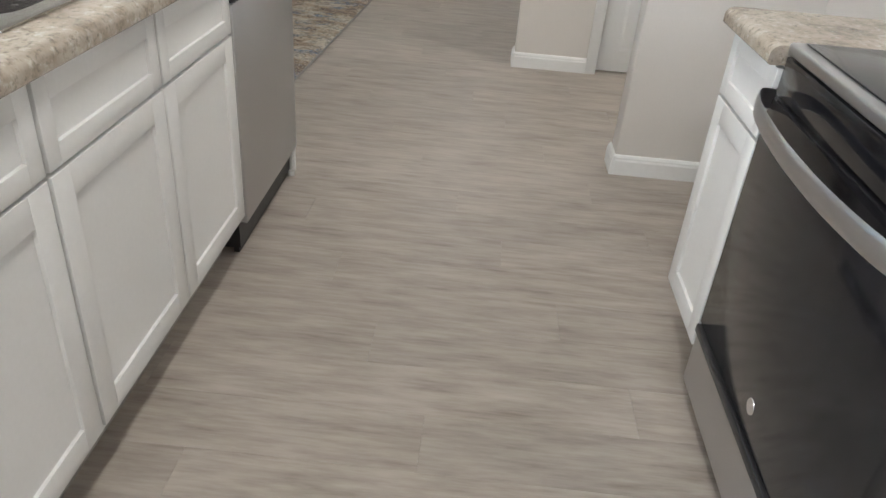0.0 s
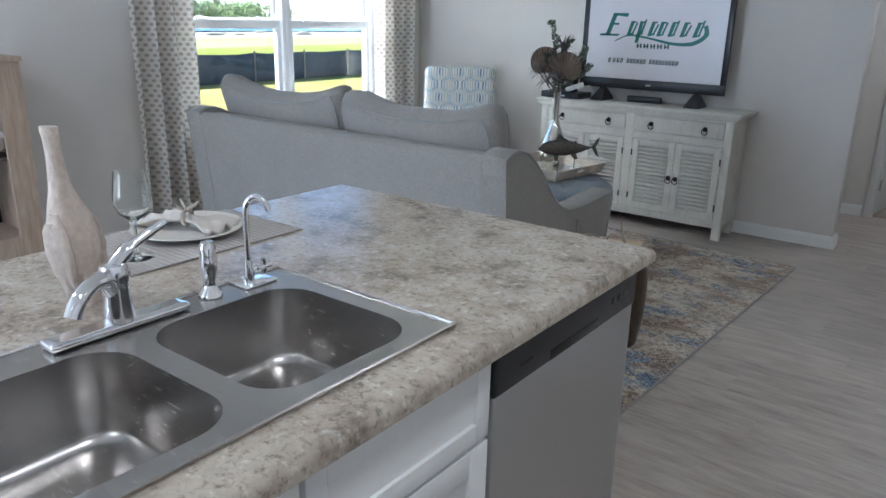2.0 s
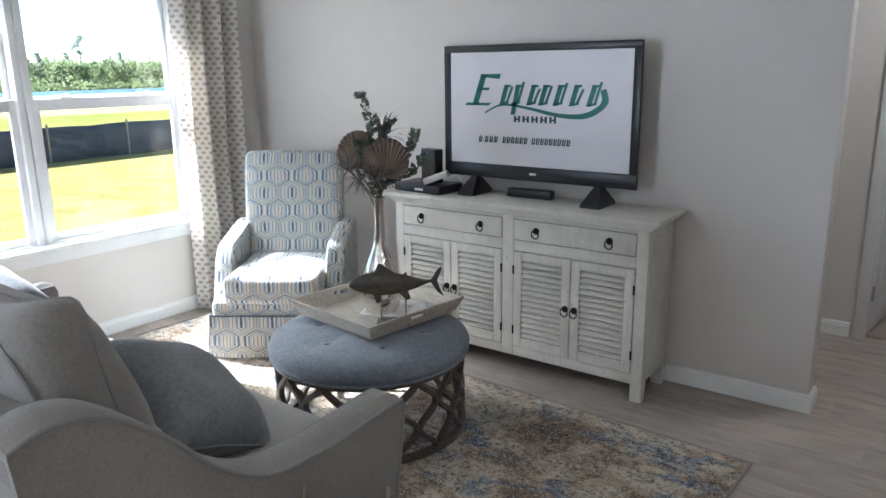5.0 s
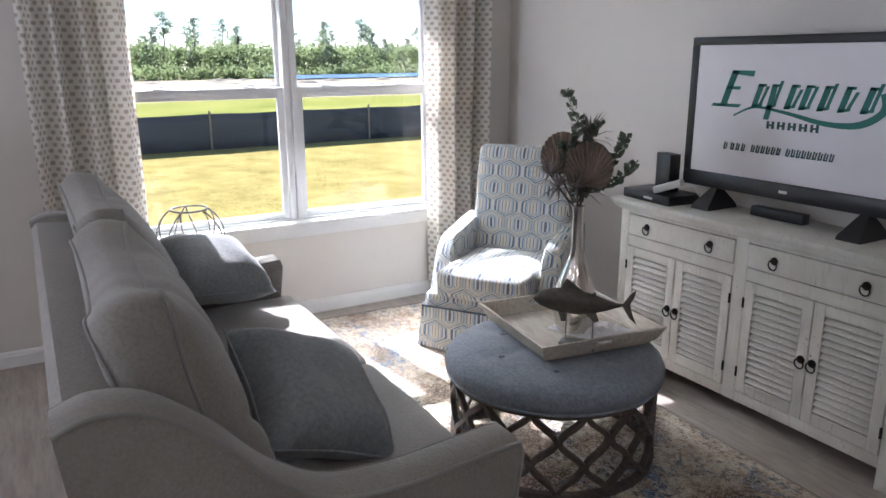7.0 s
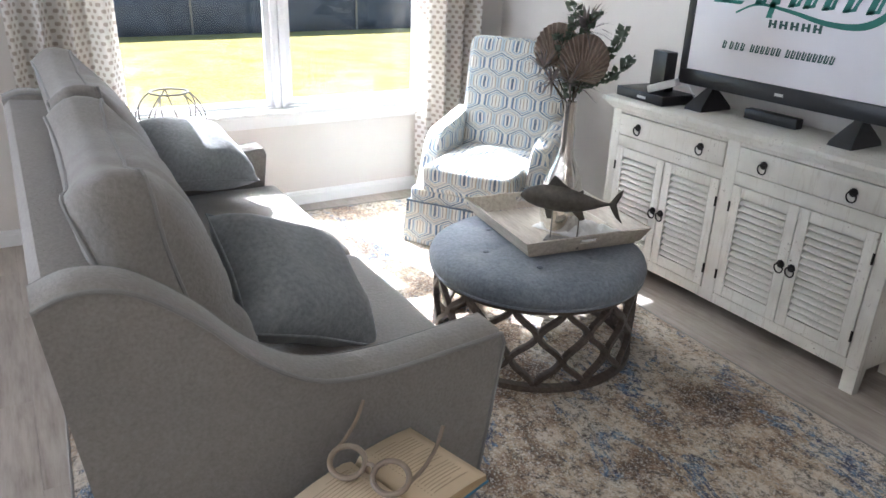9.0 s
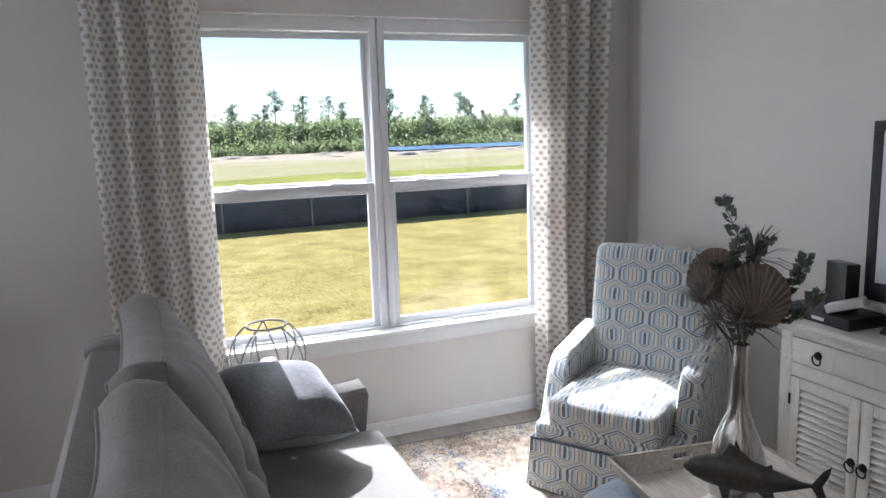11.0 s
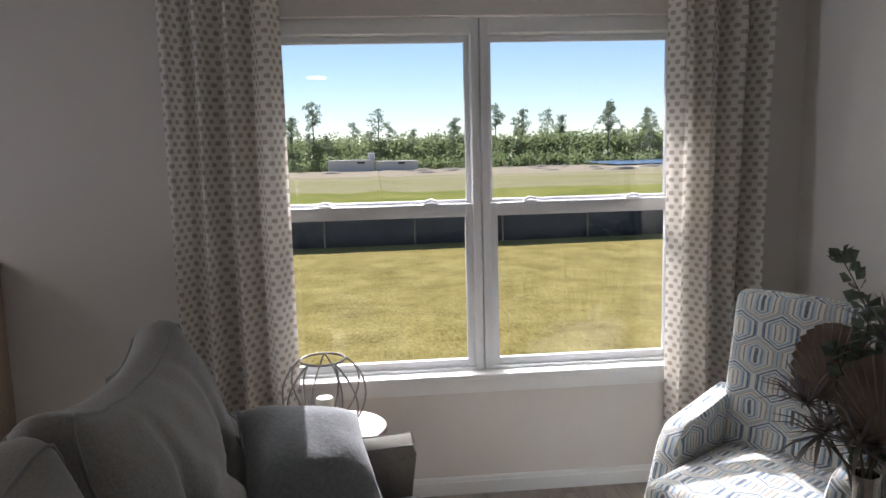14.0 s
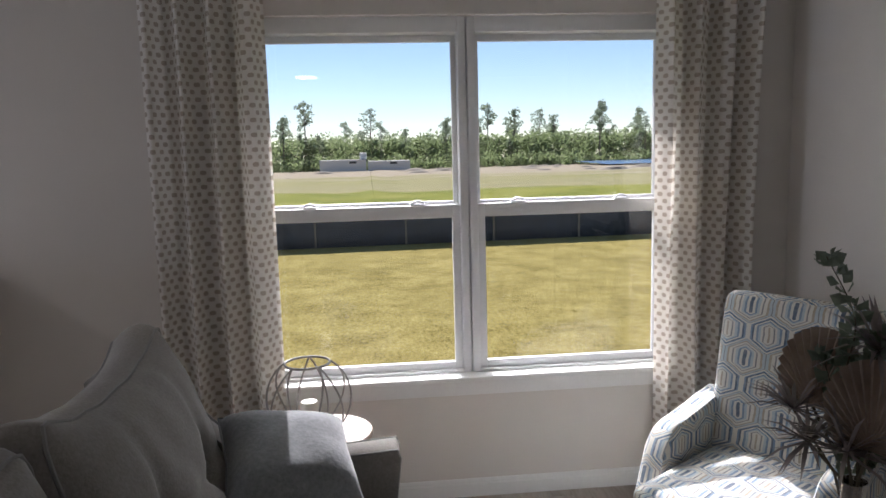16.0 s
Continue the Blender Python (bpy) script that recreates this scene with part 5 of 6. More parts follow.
B().tube(smooth_path([(-0.03, -0.02, 0.085), (0.0, 0.0, 0.10), (0.03, 0.0, 0.07), (0.02, 0.03, 0.05), (0.06, 0.05, 0.006), (0.12, 0.10, 0.006)], 8), 0.003, 6).done("wire", GREYPLASTIC, cb)

# ---- kitchen island ----
IX0, IX1, IY0, IY1, CT = -1.56, -0.955, 1.40, 4.085, 0.915
isl = thing("kitchen_island", pose(-1.26, 2.75, 0), "white shaker kitchen island with a speckled laminate top", "kitchen island")
inv = Matrix.Translation((1.26, -2.75, 0))


def on_island(bld, name, mat, **k):
    for v in bld.b.verts:
        v.co = inv @ v.co
    return bld.done(name, mat, isl, **k)


car = B().box(IX0, IY0, 0.12, IX1 - 0.003, 3.415, 0.68).box(IX1 - 0.03, IY0, 0.68, IX1 - 0.003, 3.415, 0.872).box(IX0, IY0, 0.68, IX0 + 0.02, 3.415, 0.872).box(IX0, 4.052, 0.0, IX1 + 0.004, 4.085, 0.872, 0.001).box(IX0, 3.415, 0.0, IX0 + 0.02, 4.052, 0.872)
on_island(car, "body", CABINET, smooth=False)
on_island(B().box(IX0 + 0.02, IY0, 0.0, IX1 - 0.07, 3.415, 0.12), "toe_kick", TOE, smooth=False)


def shaker(bld, y0, y1, z0, z1, x, s=1, rail=0.057):
    """A shaker front in the plane x, facing s."""
    xa, xb = sorted((x, x + s * 0.019))
    bld.box(xa, y0, z0, xb, y0 + rail, z1, 0.0012).box(xa, y1 - rail, z0, xb, y1, z1, 0.0012)
    bld.box(xa, y0 + rail, z0, xb, y1 - rail, z0 + rail, 0.0012).box(xa, y0 + rail, z1 - rail, xb, y1 - rail, z1, 0.0012)
    xa, xb = sorted((x + s * 0.001, x + s * 0.011))
    bld.box(xa, y0 + rail, z0 + rail, xb, y1 - rail, z1 - rail)
    return bld


for y0, y1 in ((1.405, 1.565), (1.57, 2.028), (2.032, 2.488), (2.496, 2.950), (2.957, 3.411)):
    on_island(shaker(B(), y0 + 0.002, y1 - 0.002, 0.712, 0.866, IX1 - 0.002, 1, 0.04), "drawer_front", CABINET)
    on_island(shaker(B(), y0 + 0.002, y1 - 0.002, 0.150, 0.704, IX1 - 0.002), "door", CABINET)

# worktop with two bowl openings left out under the sink's rim
ct = B()
EX0, EX1, EY0, EY1 = -2.01, -0.918, 1.36, 4.125
SXa, SXb, SYa, SYb = -1.475, -1.035, 2.585, 3.37
for y0, y1, x0, x1 in ((EY0, SYa, EX0, EX1 - 0.022), (SYb, EY1 - 0.022, EX0, EX1 - 0.022), (SYa, SYb, EX0, SXa), (SYa, SYb, SXb, EX1 - 0.022)):
    ct.box(x0, y0, CT - 0.040, x1, y1, CT)
prof = [(0.0, 0.0)] + [(0.022 * math.sin(a), -0.021 + 0.021 * math.cos(a)) for a in (radians(10 * i) for i in range(1, 10))] + [(0.022, -0.036), (0.017, -0.041), (0.0, -0.041)]
ct.rings([[Vector((EX1 - 0.022 + d, EY0, CT + z)) for d, z in prof], [Vector((EX1 - 0.022 + d, EY1 - 0.022 + d, CT + z)) for d, z in prof], [Vector((EX0, EY1 - 0.022 + d, CT + z)) for d, z in prof]])
on_island(ct, "worktop", LAMINATE, label="beige-brown speckled laminate worktop with a rolled edge")

dw = thing("dishwasher", pose(-1.2, 3.735, 0), "stainless dishwasher with a black control panel, built into the island", "dishwasher")
dinv = Matrix.Translation((1.2, -3.735, 0))


def on_dw(bld, name, mat, **k):
    for v in bld.b.verts:
        v.co = dinv @ v.co
    return bld.done(name, mat, dw, **k)


on_dw(B().box(-1.52, 3.425, 0.02, -0.965, 4.045, 0.868), "body", BLACK, smooth=False)
on_dw(B().box(-0.964, 3.422, 0.115, -0.936, 4.048, 0.782, 0.004), "door", STEEL)
on_dw(B().box(-0.964, 3.422, 0.785, -0.930, 4.048, 0.868, 0.006), "control_panel", BLACK)
on_dw(B().box(-0.9305, 3.62, 0.789, -0.9285, 3.84, 0.812, 0.0008).box(-0.9298, 3.50, 0.82, -0.9290, 3.545, 0.826), "grip", BLACKGLASS)
bt = B()
for i in range(3):
    bt.box(-0.9300, 3.905 + i * 0.032, 0.824, -0.9288, 3.928 + i * 0.032, 0.838, 0.0005)
on_dw(bt, "button", BLACKGLASS)
on_dw(B().box(-0.99, 3.43, 0.0, -0.972, 4.04, 0.112), "kick_plate", BLACK)
on_dw(B().lathe([(0.014, 0.0), (0.014, 0.02), (0.006, 0.022), (0.006, 0.115)], -0.957, 4.03, 12), "foot", GREYPLASTIC)

# ---- sink ----
snk = thing("sink", pose(-1.255, 2.98, CT), "stainless double-bowl drop-in kitchen sink", "sink")
sb = B()
rimz = 0.006
SX = (-0.245, 0.24)


def bowl(bld, y0, y1, x0, x1, depth, r):
    """A rounded bowl, open on top."""
    rings = []
    for k in range(13):
        f = k / 12
        z = rimz - depth * math.sin(f * math.pi / 2 * 0.999) if f < 0.75 else rimz - depth * (0.924 + 0.076 * math.sin((f - 0.75) / 0.25 * math.pi / 2))
        ins = 0.012 + 0.010 * f + (0.0 if f < 0.6 else 0.055 * ((f - 0.6) / 0.4) ** 2.2)
        a0, a1, b0, b1 = x0 + ins, x1 - ins, y0 + ins, y1 - ins
        rr = max(0.02, r - ins * 0.5)
        ring = []
        for cx, cy, st in ((a1 - rr, b1 - rr, 0), (a0 + rr, b1 - rr, 90), (a0 + rr, b0 + rr, 180), (a1 - rr, b0 + rr, 270)):
            for q in range(7):
                a = radians(st + 15 * q)
                ring.append(Vector((cx + rr * math.cos(a), cy + rr * math.sin(a), z)))
        rings.append(ring)
    bld.rings(rings, False)
    vs = [bld.b.verts.new(p) for p in rings[-1]]
    bld.b.faces.new(vs)
    return rings[0]


bowls = ((-0.375, -0.012), (0.012, 0.375))
BX0, BX1 = -0.165, 0.215
tops = [bowl(sb, y0, y1, BX0, BX1, 0.165, 0.085) for y0, y1 in bowls]
# deck: rim strips between the bowls' mouths and the outer edge
deck = B()
for (y0, y1), ring in zip(bowls, tops):
    oy0, oy1 = (-0.415, 0.0) if y1 < 0.1 else (0.0, 0.415)
    outer = []
    for p in ring:
        cx, cy = (BX0 + BX1) / 2, (y0 + y1) / 2
        d = Vector((p.x - cx, p.y - cy, 0))
        lim = []
        if abs(d.x) > 1e-6:
            lim.append(((SX[1] if d.x > 0 else SX[0]) - cx) / d.x)
        if abs(d.y) > 1e-6:
            lim.append(((oy1 if d.y > 0 else oy0) - cy) / d.y)
        outer.append(Vector((cx + d.x * min(lim), cy + d.y * min(lim), rimz)))
    corners = [(SX[1], oy1), (SX[0], oy1), (SX[0], oy0), (SX[1], oy0)]
    for c in corners:
        i = min(range(len(outer)), key=lambda q: (outer[q].x - c[0]) ** 2 + (outer[q].y - c[1]) ** 2)
        outer[i] = Vector((*c, rimz))
    deck.rings([ring, outer], False)
edge = [(SX[0], -0.415), (SX[1], -0.415), (SX[1], 0.415), (SX[0], 0.415)]
lip = [(x, y, rimz - 0.001) for x, y in edge]
deck.tube(lip, 0.0055, 8, True)
deck.done("rim", SINKSTEEL, snk, angle=30)
sb.done("bowl", SINKSTEEL, snk, angle=50)
for y in (-0.19, 0.19):
    B().lathe([(0.045, -0.1595), (0.042, -0.157), (0.034, -0.1585), (0.0005, -0.159)], 0.02, y, 24).done("drain", CHROME, snk)

FX, FZ0 = -1.485, CT + rimz + 0.001
fa = thing("faucet", pose(FX + 0.03, 3.0, FZ0), "chrome single-lever kitchen faucet on the sink's deck", "faucet")
bp = B().soft(0.024, 0.13, 0.008, 0.0078, 0.0, 12)
for v in bp.b.verts:
    v.co.z += 0.008
bp.done("deck_plate", CHROME, fa)
B().lathe([(0.026, 0.014), (0.027, 0.03), (0.023, 0.06), (0.024, 0.085), (0.027, 0.10), (0.022, 0.118), (0.0005, 0.124)], 0, 0.0, 24).done("body", CHROME, fa)
B().tube(smooth_path([(0.0, -0.005, 0.07), (0.020, -0.030, 0.100), (0.036, -0.060, 0.104), (0.050, -0.090, 0.090), (0.055, -0.105, 0.066)], 6), [0.017] * 10 + [0.014] * 15, 14).done("spout", CHROME, fa)
B().tube(smooth_path([(0.0, 0.0, 0.112), (0.0, 0.03, 0.138), (0.0, 0.075, 0.160), (0.0, 0.105, 0.172)], 6), [0.014] * 7 + [0.009] * 6 + [0.008] * 6, 10).done("lever", CHROME, fa)
spy = thing("sprayer", pose(FX + 0.02, 3.195, FZ0), "chrome side sprayer on the sink's deck", "sprayer")
B().lathe([(0.024, 0.0), (0.023, 0.008), (0.014, 0.018), (0.013, 0.03), (0.017, 0.05), (0.018, 0.075), (0.015, 0.085), (0.017, 0.10), (0.012, 0.112), (0.0005, 0.115)], 0, 0, 22).done("handle", CHROME, spy)
ft = thing("filter_tap", pose(FX + 0.02, 3.29, FZ0), "slim chrome gooseneck filtered-water tap", "tap")
pl = B().box(-0.035, -0.03, 0.0, 0.03, 0.05, 0.004, 0.0015)
pl.done("base_plate", CHROME, ft)
B().lathe([(0.012, 0.004), (0.011, 0.02), (0.009, 0.035), (0.007, 0.05)], 0, 0, 16).tube(smooth_path([(0, 0, 0.03), (0, 0, 0.14), (0.004, 0.003, 0.172), (0.02, 0.012, 0.185), (0.036, 0.02, 0.175), (0.043, 0.024, 0.158)], 8), 0.0065, 10).done("neck", CHROME, ft)
B().tube([(0, 0, 0.03), (0.012, 0.028, 0.033)], 0.006, 8).tube([(0.012, 0.012, 0.033), (0.012, 0.046, 0.033)], 0.007, 8).tube([(0.012, 0.029, 0.018), (0.012, 0.029, 0.050)], 0.006, 8).done("handle", CHROME, ft)


# ---- things on the island ----
def placemat(x, y, rot):
    mt = thing("placemat", pose(x, y, CT + 0.0012, 0, 0, rot), "ribbed taupe woven placemat with a frayed edge", "placemat", "placemats on the island")
    g = B()
    rib = []
    for i in range(61):
        u = i / 60
        yy = -0.235 + 0.47 * u
        rib.append([Vector((-0.155, yy, 0.0)), Vector((-0.155, yy, 0.003 + 0.0015 * (i % 2))), Vector((0.155, yy, 0.003 + 0.0015 * (i % 2))), Vector((0.155, yy, 0.0))])
    g.rings(rib)
    g.done("weave", MAT, mt, smooth=False)
    fr_ = B()
    r2 = random.Random(7)
    for s in (1, -1):
        for i in range(60):
            xx = -0.152 + 0.304 * i / 59
            fr_.box(xx, s * 0.235, 0.0003, xx + 0.003, s * (0.240 + r2.uniform(0.002, 0.010)), 0.002)
    fr_.done("fringe", MAT, mt, smooth=False, kind="stuff")
    return mt


placemat(-1.85, 3.40, 0)
placemat(-1.85, 2.66, 0)
PZ = CT + 0.006
pt = thing("plate", pose(-1.885, 3.43, PZ), "beige stoneware dinner plate on the placemat", "plate")
B().lathe([(0.075, 0.0), (0.085, 0.003), (0.128, 0.014), (0.138, 0.0165), (0.137, 0.020), (0.126, 0.018), (0.085, 0.008), (0.0005, 0.007)], seg=48).done("dish", PLATE, pt)
nk = thing("napkin", pose(-1.885, 3.43, PZ + 0.010, 0, 0, 20), "folded beige napkin drawn through a twig ring", "napkin")
for s in (1, -1):
    g, rows_ = B(), []
    for i in range(11):
        f = i / 10
        wd = 0.012 + 0.062 * f ** 0.8
        rows_.append([Vector((s * f * 0.115, wd * q, 0.030 - 0.016 * f + 0.010 * math.cos(q * 7) * (0.3 + 0.7 * f) + 0.004 * math.sin(9 * f + q * 3))) for q in [-1 + 0.125 * k for k in range(17)]])
    g.rings(rows_, False, False)
    o = g.done("fold", NAPKIN, nk)
    o.modifiers.new("thickness", 'SOLIDIFY').thickness = 0.006
rg = B().tube([(0, 0.020 * math.cos(a), 0.030 + 0.018 * math.sin(a)) for a in (2 * math.pi * i / 20 for i in range(20))], 0.006, 8, True)
for i in range(7):
    a = i * 0.9
    rg.tube([(0, 0, 0.045), (0.03 * math.cos(a), 0.035 * math.sin(a), 0.062 + 0.008 * math.sin(3 * a))], [0.004, 0.002], 6)
rg.done("napkin_ring", TWINE, nk, label="silvery twig napkin ring")
wg = thing("wine_glass", pose(-1.79, 3.235, PZ), "clear stemmed wine glass on the placemat", "glass")
B().lathe([(0.036, 0.0), (0.036, 0.0015), (0.010, 0.005), (0.0042, 0.012), (0.0038, 0.075), (0.010, 0.088), (0.034, 0.108), (0.041, 0.128), (0.040, 0.150), (0.033, 0.200), (0.0322, 0.200), (0.0385, 0.150), (0.0395, 0.128), (0.033, 0.110), (0.010, 0.091), (0.0005, 0.089)], seg=36).done("bowl_and_stem", GLASS, wg).visible_shadow = False

bird = thing("bird_sculpture", pose(-1.645, 3.03, CT + 0.001, 0, 0, 205) @ Matrix.Diagonal((0.74, 0.74, 0.84, 1)), "bleached carved wooden goose sculpture standing on the island", "sculpture")
secs = []
for z, x, rx, ry in ((0.0, 0.01, 0.022, 0.026), (0.02, 0.008, 0.030, 0.036), (0.06, 0.0, 0.045, 0.050), (0.11, -0.003, 0.055, 0.062), (0.16, 0.0, 0.056, 0.064), (0.20, 0.006, 0.050, 0.056), (0.235, 0.014, 0.038, 0.040), (0.265, 0.020, 0.027, 0.028), (0.30, 0.024, 0.022, 0.022), (0.34, 0.026, 0.019, 0.019), (0.375, 0.028, 0.020, 0.019), (0.39, 0.030, 0.024, 0.019), (0.40, 0.031, 0.022, 0.017)):
    secs.append(((x, 0, z), (rx, 0, 0), (0, ry, 0)))
B().loft(secs, 26).done("body", BIRD, bird)
for s in (1, -1):
    wing = B()
    wing.loft([((-0.012, s * 0.052, 0.045), (0.008, 0, 0), (0, 0.006, 0)), ((-0.010, s * 0.060, 0.08), (0.030, 0, 0), (0, 0.012, 0)), ((-0.004, s * 0.063, 0.13), (0.040, 0, 0), (0, 0.014, 0)), ((0.004, s * 0.060, 0.18), (0.034, 0, 0), (0, 0.013, 0)), ((0.010, s * 0.048, 0.215), (0.012, 0, 0), (0, 0.008, 0))], 14)
    for k in range(5):
        zz = 0.05 + k * 0.012
        wing.loft([((-0.03 + k * 0.010, s * (0.060 + 0.001 * k), zz + 0.10), (0.007, 0, 0), (0, 0.006, 0)), ((-0.032 + k * 0.010, s * (0.067), zz + 0.03), (0.009, 0, 0), (0, 0.008, 0)), ((-0.034 + k * 0.009, s * 0.058, zz - 0.01), (0.003, 0, 0), (0, 0.004, 0))], 8)
    wing.done("wing", BIRD, bird)
tl = B()
for k in range(5):
    a = radians(-24 + 12 * k)
    tl.loft([((-0.030, 0.03 * math.sin(a), 0.10), (0.008, 0, 0), (0, 0.012, 0)), ((-0.044, 0.06 * math.sin(a), 0.045), (0.007, 0, 0), (0, 0.012, 0)), ((-0.046, 0.085 * math.sin(a), 0.002), (0.003, 0, 0), (0, 0.008, 0))], 8)
tl.done("tail_feather", BIRD, bird)

# ---- range and the cabinet beside it ----
rc = thing("base_cabinet", pose(0.66, 3.135, 0), "narrow white shaker base cabinet with a laminate worktop", "cabinet")
rinv = Matrix.Translation((-0.66, -3.135, 0))


def at_(bld, origin_inv, name, mat, parent, **k):
    for v in bld.b.verts:
        v.co = origin_inv @ v.co
    return bld.done(name, mat, parent, **k)


at_(B().box(0.368, 2.975, 0.12, 0.99, 3.30, 0.872), rinv, "body", CABINET, rc, smooth=False)
at_(B().box(0.43, 2.975, 0.0, 0.99, 3.30, 0.12), rinv, "toe_kick", TOE, rc, smooth=False)
at_(shaker(B(), 2.981, 3.297, 0.712, 0.866, 0.367, -1, 0.04), rinv, "drawer_front", CABINET, rc)
at_(shaker(B(), 2.981, 3.297, 0.150, 0.704, 0.367, -1), rinv, "door", CABINET, rc)
wt = B().box(0.342, 2.972, CT - 0.04, 0.996, 3.325, CT)
wt.rings([[Vector((0.342 - d, y, CT + z)) for d, z in prof_] for y in (2.972, 3.325) for prof_ in ([(0.0, 0.0)] + [(0.022 * math.sin(a), -0.021 + 0.021 * math.cos(a)) for a in (radians(10 * i) for i in range(1, 10))] + [(0.022, -0.036), (0.017, -0.041), (0.0, -0.041)],)])
at_(wt, rinv, "worktop", LAMINATE, rc)

rg_ = thing("range", pose(0.675, 2.59, 0), "black glass and stainless freestanding electric range", "range")
qinv = Matrix.Translation((-0.65, -2.59, 0))
RY0, RY1 = 2.212, 2.968
at_(B().box(0.36, RY0, 0.05, 0.955, RY1, 0.900), qinv, "body", BLACK, rg_, smooth=False)
at_(B().box(0.325, RY0, 0.9005, 0.90, RY1, 0.925, 0.007, 3).box(0.90, RY0, 0.9005, 0.955, RY1, 1.06, 0.01), qinv, "cooktop_frame", STEEL, rg_)
at_(B().box(0.350, RY0 + 0.02, 0.9255, 0.885, RY1 - 0.02, 0.929, 0.001), qinv, "cooktop", BLACKGLASS, rg_, label="black glass cooktop")
dr = B().box(0.318, RY0 + 0.004, 0.235, 0.358, RY1 - 0.004, 0.815, 0.006)
at_(dr, qinv, "oven_door", BLACKGLASS, rg_, label="black glass oven door")
vt = B().box(0.326, RY0 + 0.004, 0.818, 0.358, RY1 - 0.004, 0.897, 0.004)
at_(vt, qinv, "vent_panel", BLACKGLASS, rg_)
ha = B()
pts = smooth_path([(0.318, RY1 - 0.02, 0.812), (0.285, RY1 - 0.035, 0.815), (0.262, RY1 - 0.11, 0.812), (0.252, RY1 - 0.25, 0.806), (0.250, (RY0 + RY1) / 2, 0.804), (0.252, RY0 + 0.25, 0.806), (0.262, RY0 + 0.11, 0.812), (0.285, RY0 + 0.035, 0.815), (0.318, RY0 + 0.02, 0.812)], 7)
ha.rings([[p + Vector((0.004 * c_ - 0.0, 0, 0.021 * s_)) for c_, s_ in ((math.cos(a), math.sin(a)) for a in (2 * math.pi * i / 12 for i in range(12)))] for p in pts])
at_(ha, qinv, "handle", STEEL, rg_, label="curved stainless oven handle")
at_(B().box(0.318, RY0 + 0.004, 0.055, 0.358, RY1 - 0.004, 0.205, 0.010, 3), qinv, "drawer", STEEL, rg_)
at_(B().box(0.312, RY0 + 0.004, 0.207, 0.350, RY1 - 0.004, 0.231, 0.005), qinv, "drawer_grip", BLACK, rg_)
at_(B().lathe([(0.018, 0.0), (0.017, 0.0012), (0.0005, 0.0016)], seg=20, m=Matrix.Translation((0.318, 2.59, 0.30)) @ Matrix.Rotation(-math.pi / 2, 4, 'Y')), qinv, "badge", CHROME, rg_)

# ---- hutch by the window wall, wall fittings ----
hu = thing("hutch", pose(-4.49, 3.56, 0), "pale oak display hutch with open dark shelves", "cabinet")
hb = B()
hb.box(-0.19, -0.56, 0.0, 0.19, -0.50, 1.20).box(-0.19, 0.50, 0.0, 0.19, 0.56, 1.20).box(-0.19, -0.5, 0.0, 0.19, 0.5, 0.30).box(-0.20, -0.58, 1.20, 0.205, 0.57, 1.225, 0.004)
hb.box(0.17, -0.5, 1.10, 0.19, 0.5, 1.20).box(0.17, 0.44, 0.30, 0.19, 0.50, 1.10).box(0.17, -0.50, 0.30, 0.19, -0.44, 1.10)
hb.done("carcass", HUTCHWOOD, hu, smooth=False)
B().box(-0.188, -0.5, 0.30, -0.175, 0.5, 1.10).done("back_panel", BLACK, hu, smooth=False)
B().box(-0.174, -0.5, 0.70, 0.15, 0.5, 0.72).done("shelf", DARKWOOD, hu, smooth=False)
bw = thing("bowl", pose(-4.42, 3.95, 0.7205), "white bowl standing on the hutch's shelf", "bowl")
B().lathe([(0.04, 0.0), (0.045, 0.01), (0.10, 0.06), (0.12, 0.11), (0.114, 0.11), (0.09, 0.06), (0.0005, 0.02)], seg=32).done("shell", PLATE, bw)
sw = thing("light_switch", pose(0.29, 5.7845, 1.18), "white light switch plate on the wall", "switch")
B().box(-0.036, -0.006, -0.058, 0.036, 0.0, 0.058, 0.002).done("plate", TRIM, sw)
B().box(-0.016, -0.009, -0.032, 0.016, -0.0062, 0.032, 0.001).done("rocker", TRIM, sw)
ol = thing("outlet", pose(-0.62, 10.0795, 0.42), "white wall outlet in the carpeted room", "outlet")
B().box(-0.036, -0.006, -0.058, 0.036, 0.0, 0.058, 0.002).done("plate", TRIM, ol)
B().box(-0.014, -0.008, 0.008, 0.014, -0.0062, 0.036, 0.001).box(-0.014, -0.008, -0.036, 0.014, -0.0062, -0.008, 0.001).done("socket", TRIM, ol)

# ---- outdoors ----
GZ = -0.5


def land(x):
    """The ground falls gently beyond the fence."""
    return GZ - 0.0175 * max(0.0, -x - 20)


gb = B()
nx_, ny_ = 60, 60
rows = []
for i in range(nx_ + 1):
    x = -4.86 - 900 * (i / nx_) ** 3
    rows.append([gb.b.verts.new((x, 6 + (900 * (j / ny_ * 2 - 1) ** 3), land(x) + (0.0 if x > -30 else 0.25 * noise.noise(Vector((x * 0.03, j * 0.4, 0)))))) for j in range(ny_ + 1)])
for i in range(nx_):
    for j in range(ny_):
        gb.b.faces.new((rows[i][j], rows[i + 1][j], rows[i + 1][j + 1], rows[i][j + 1]))
structure(gb.done("ground", GROUND), "yellow-green mown lawn running out to fields and bare dirt", "lawn")
rnd = random.Random(11)
tb = B()
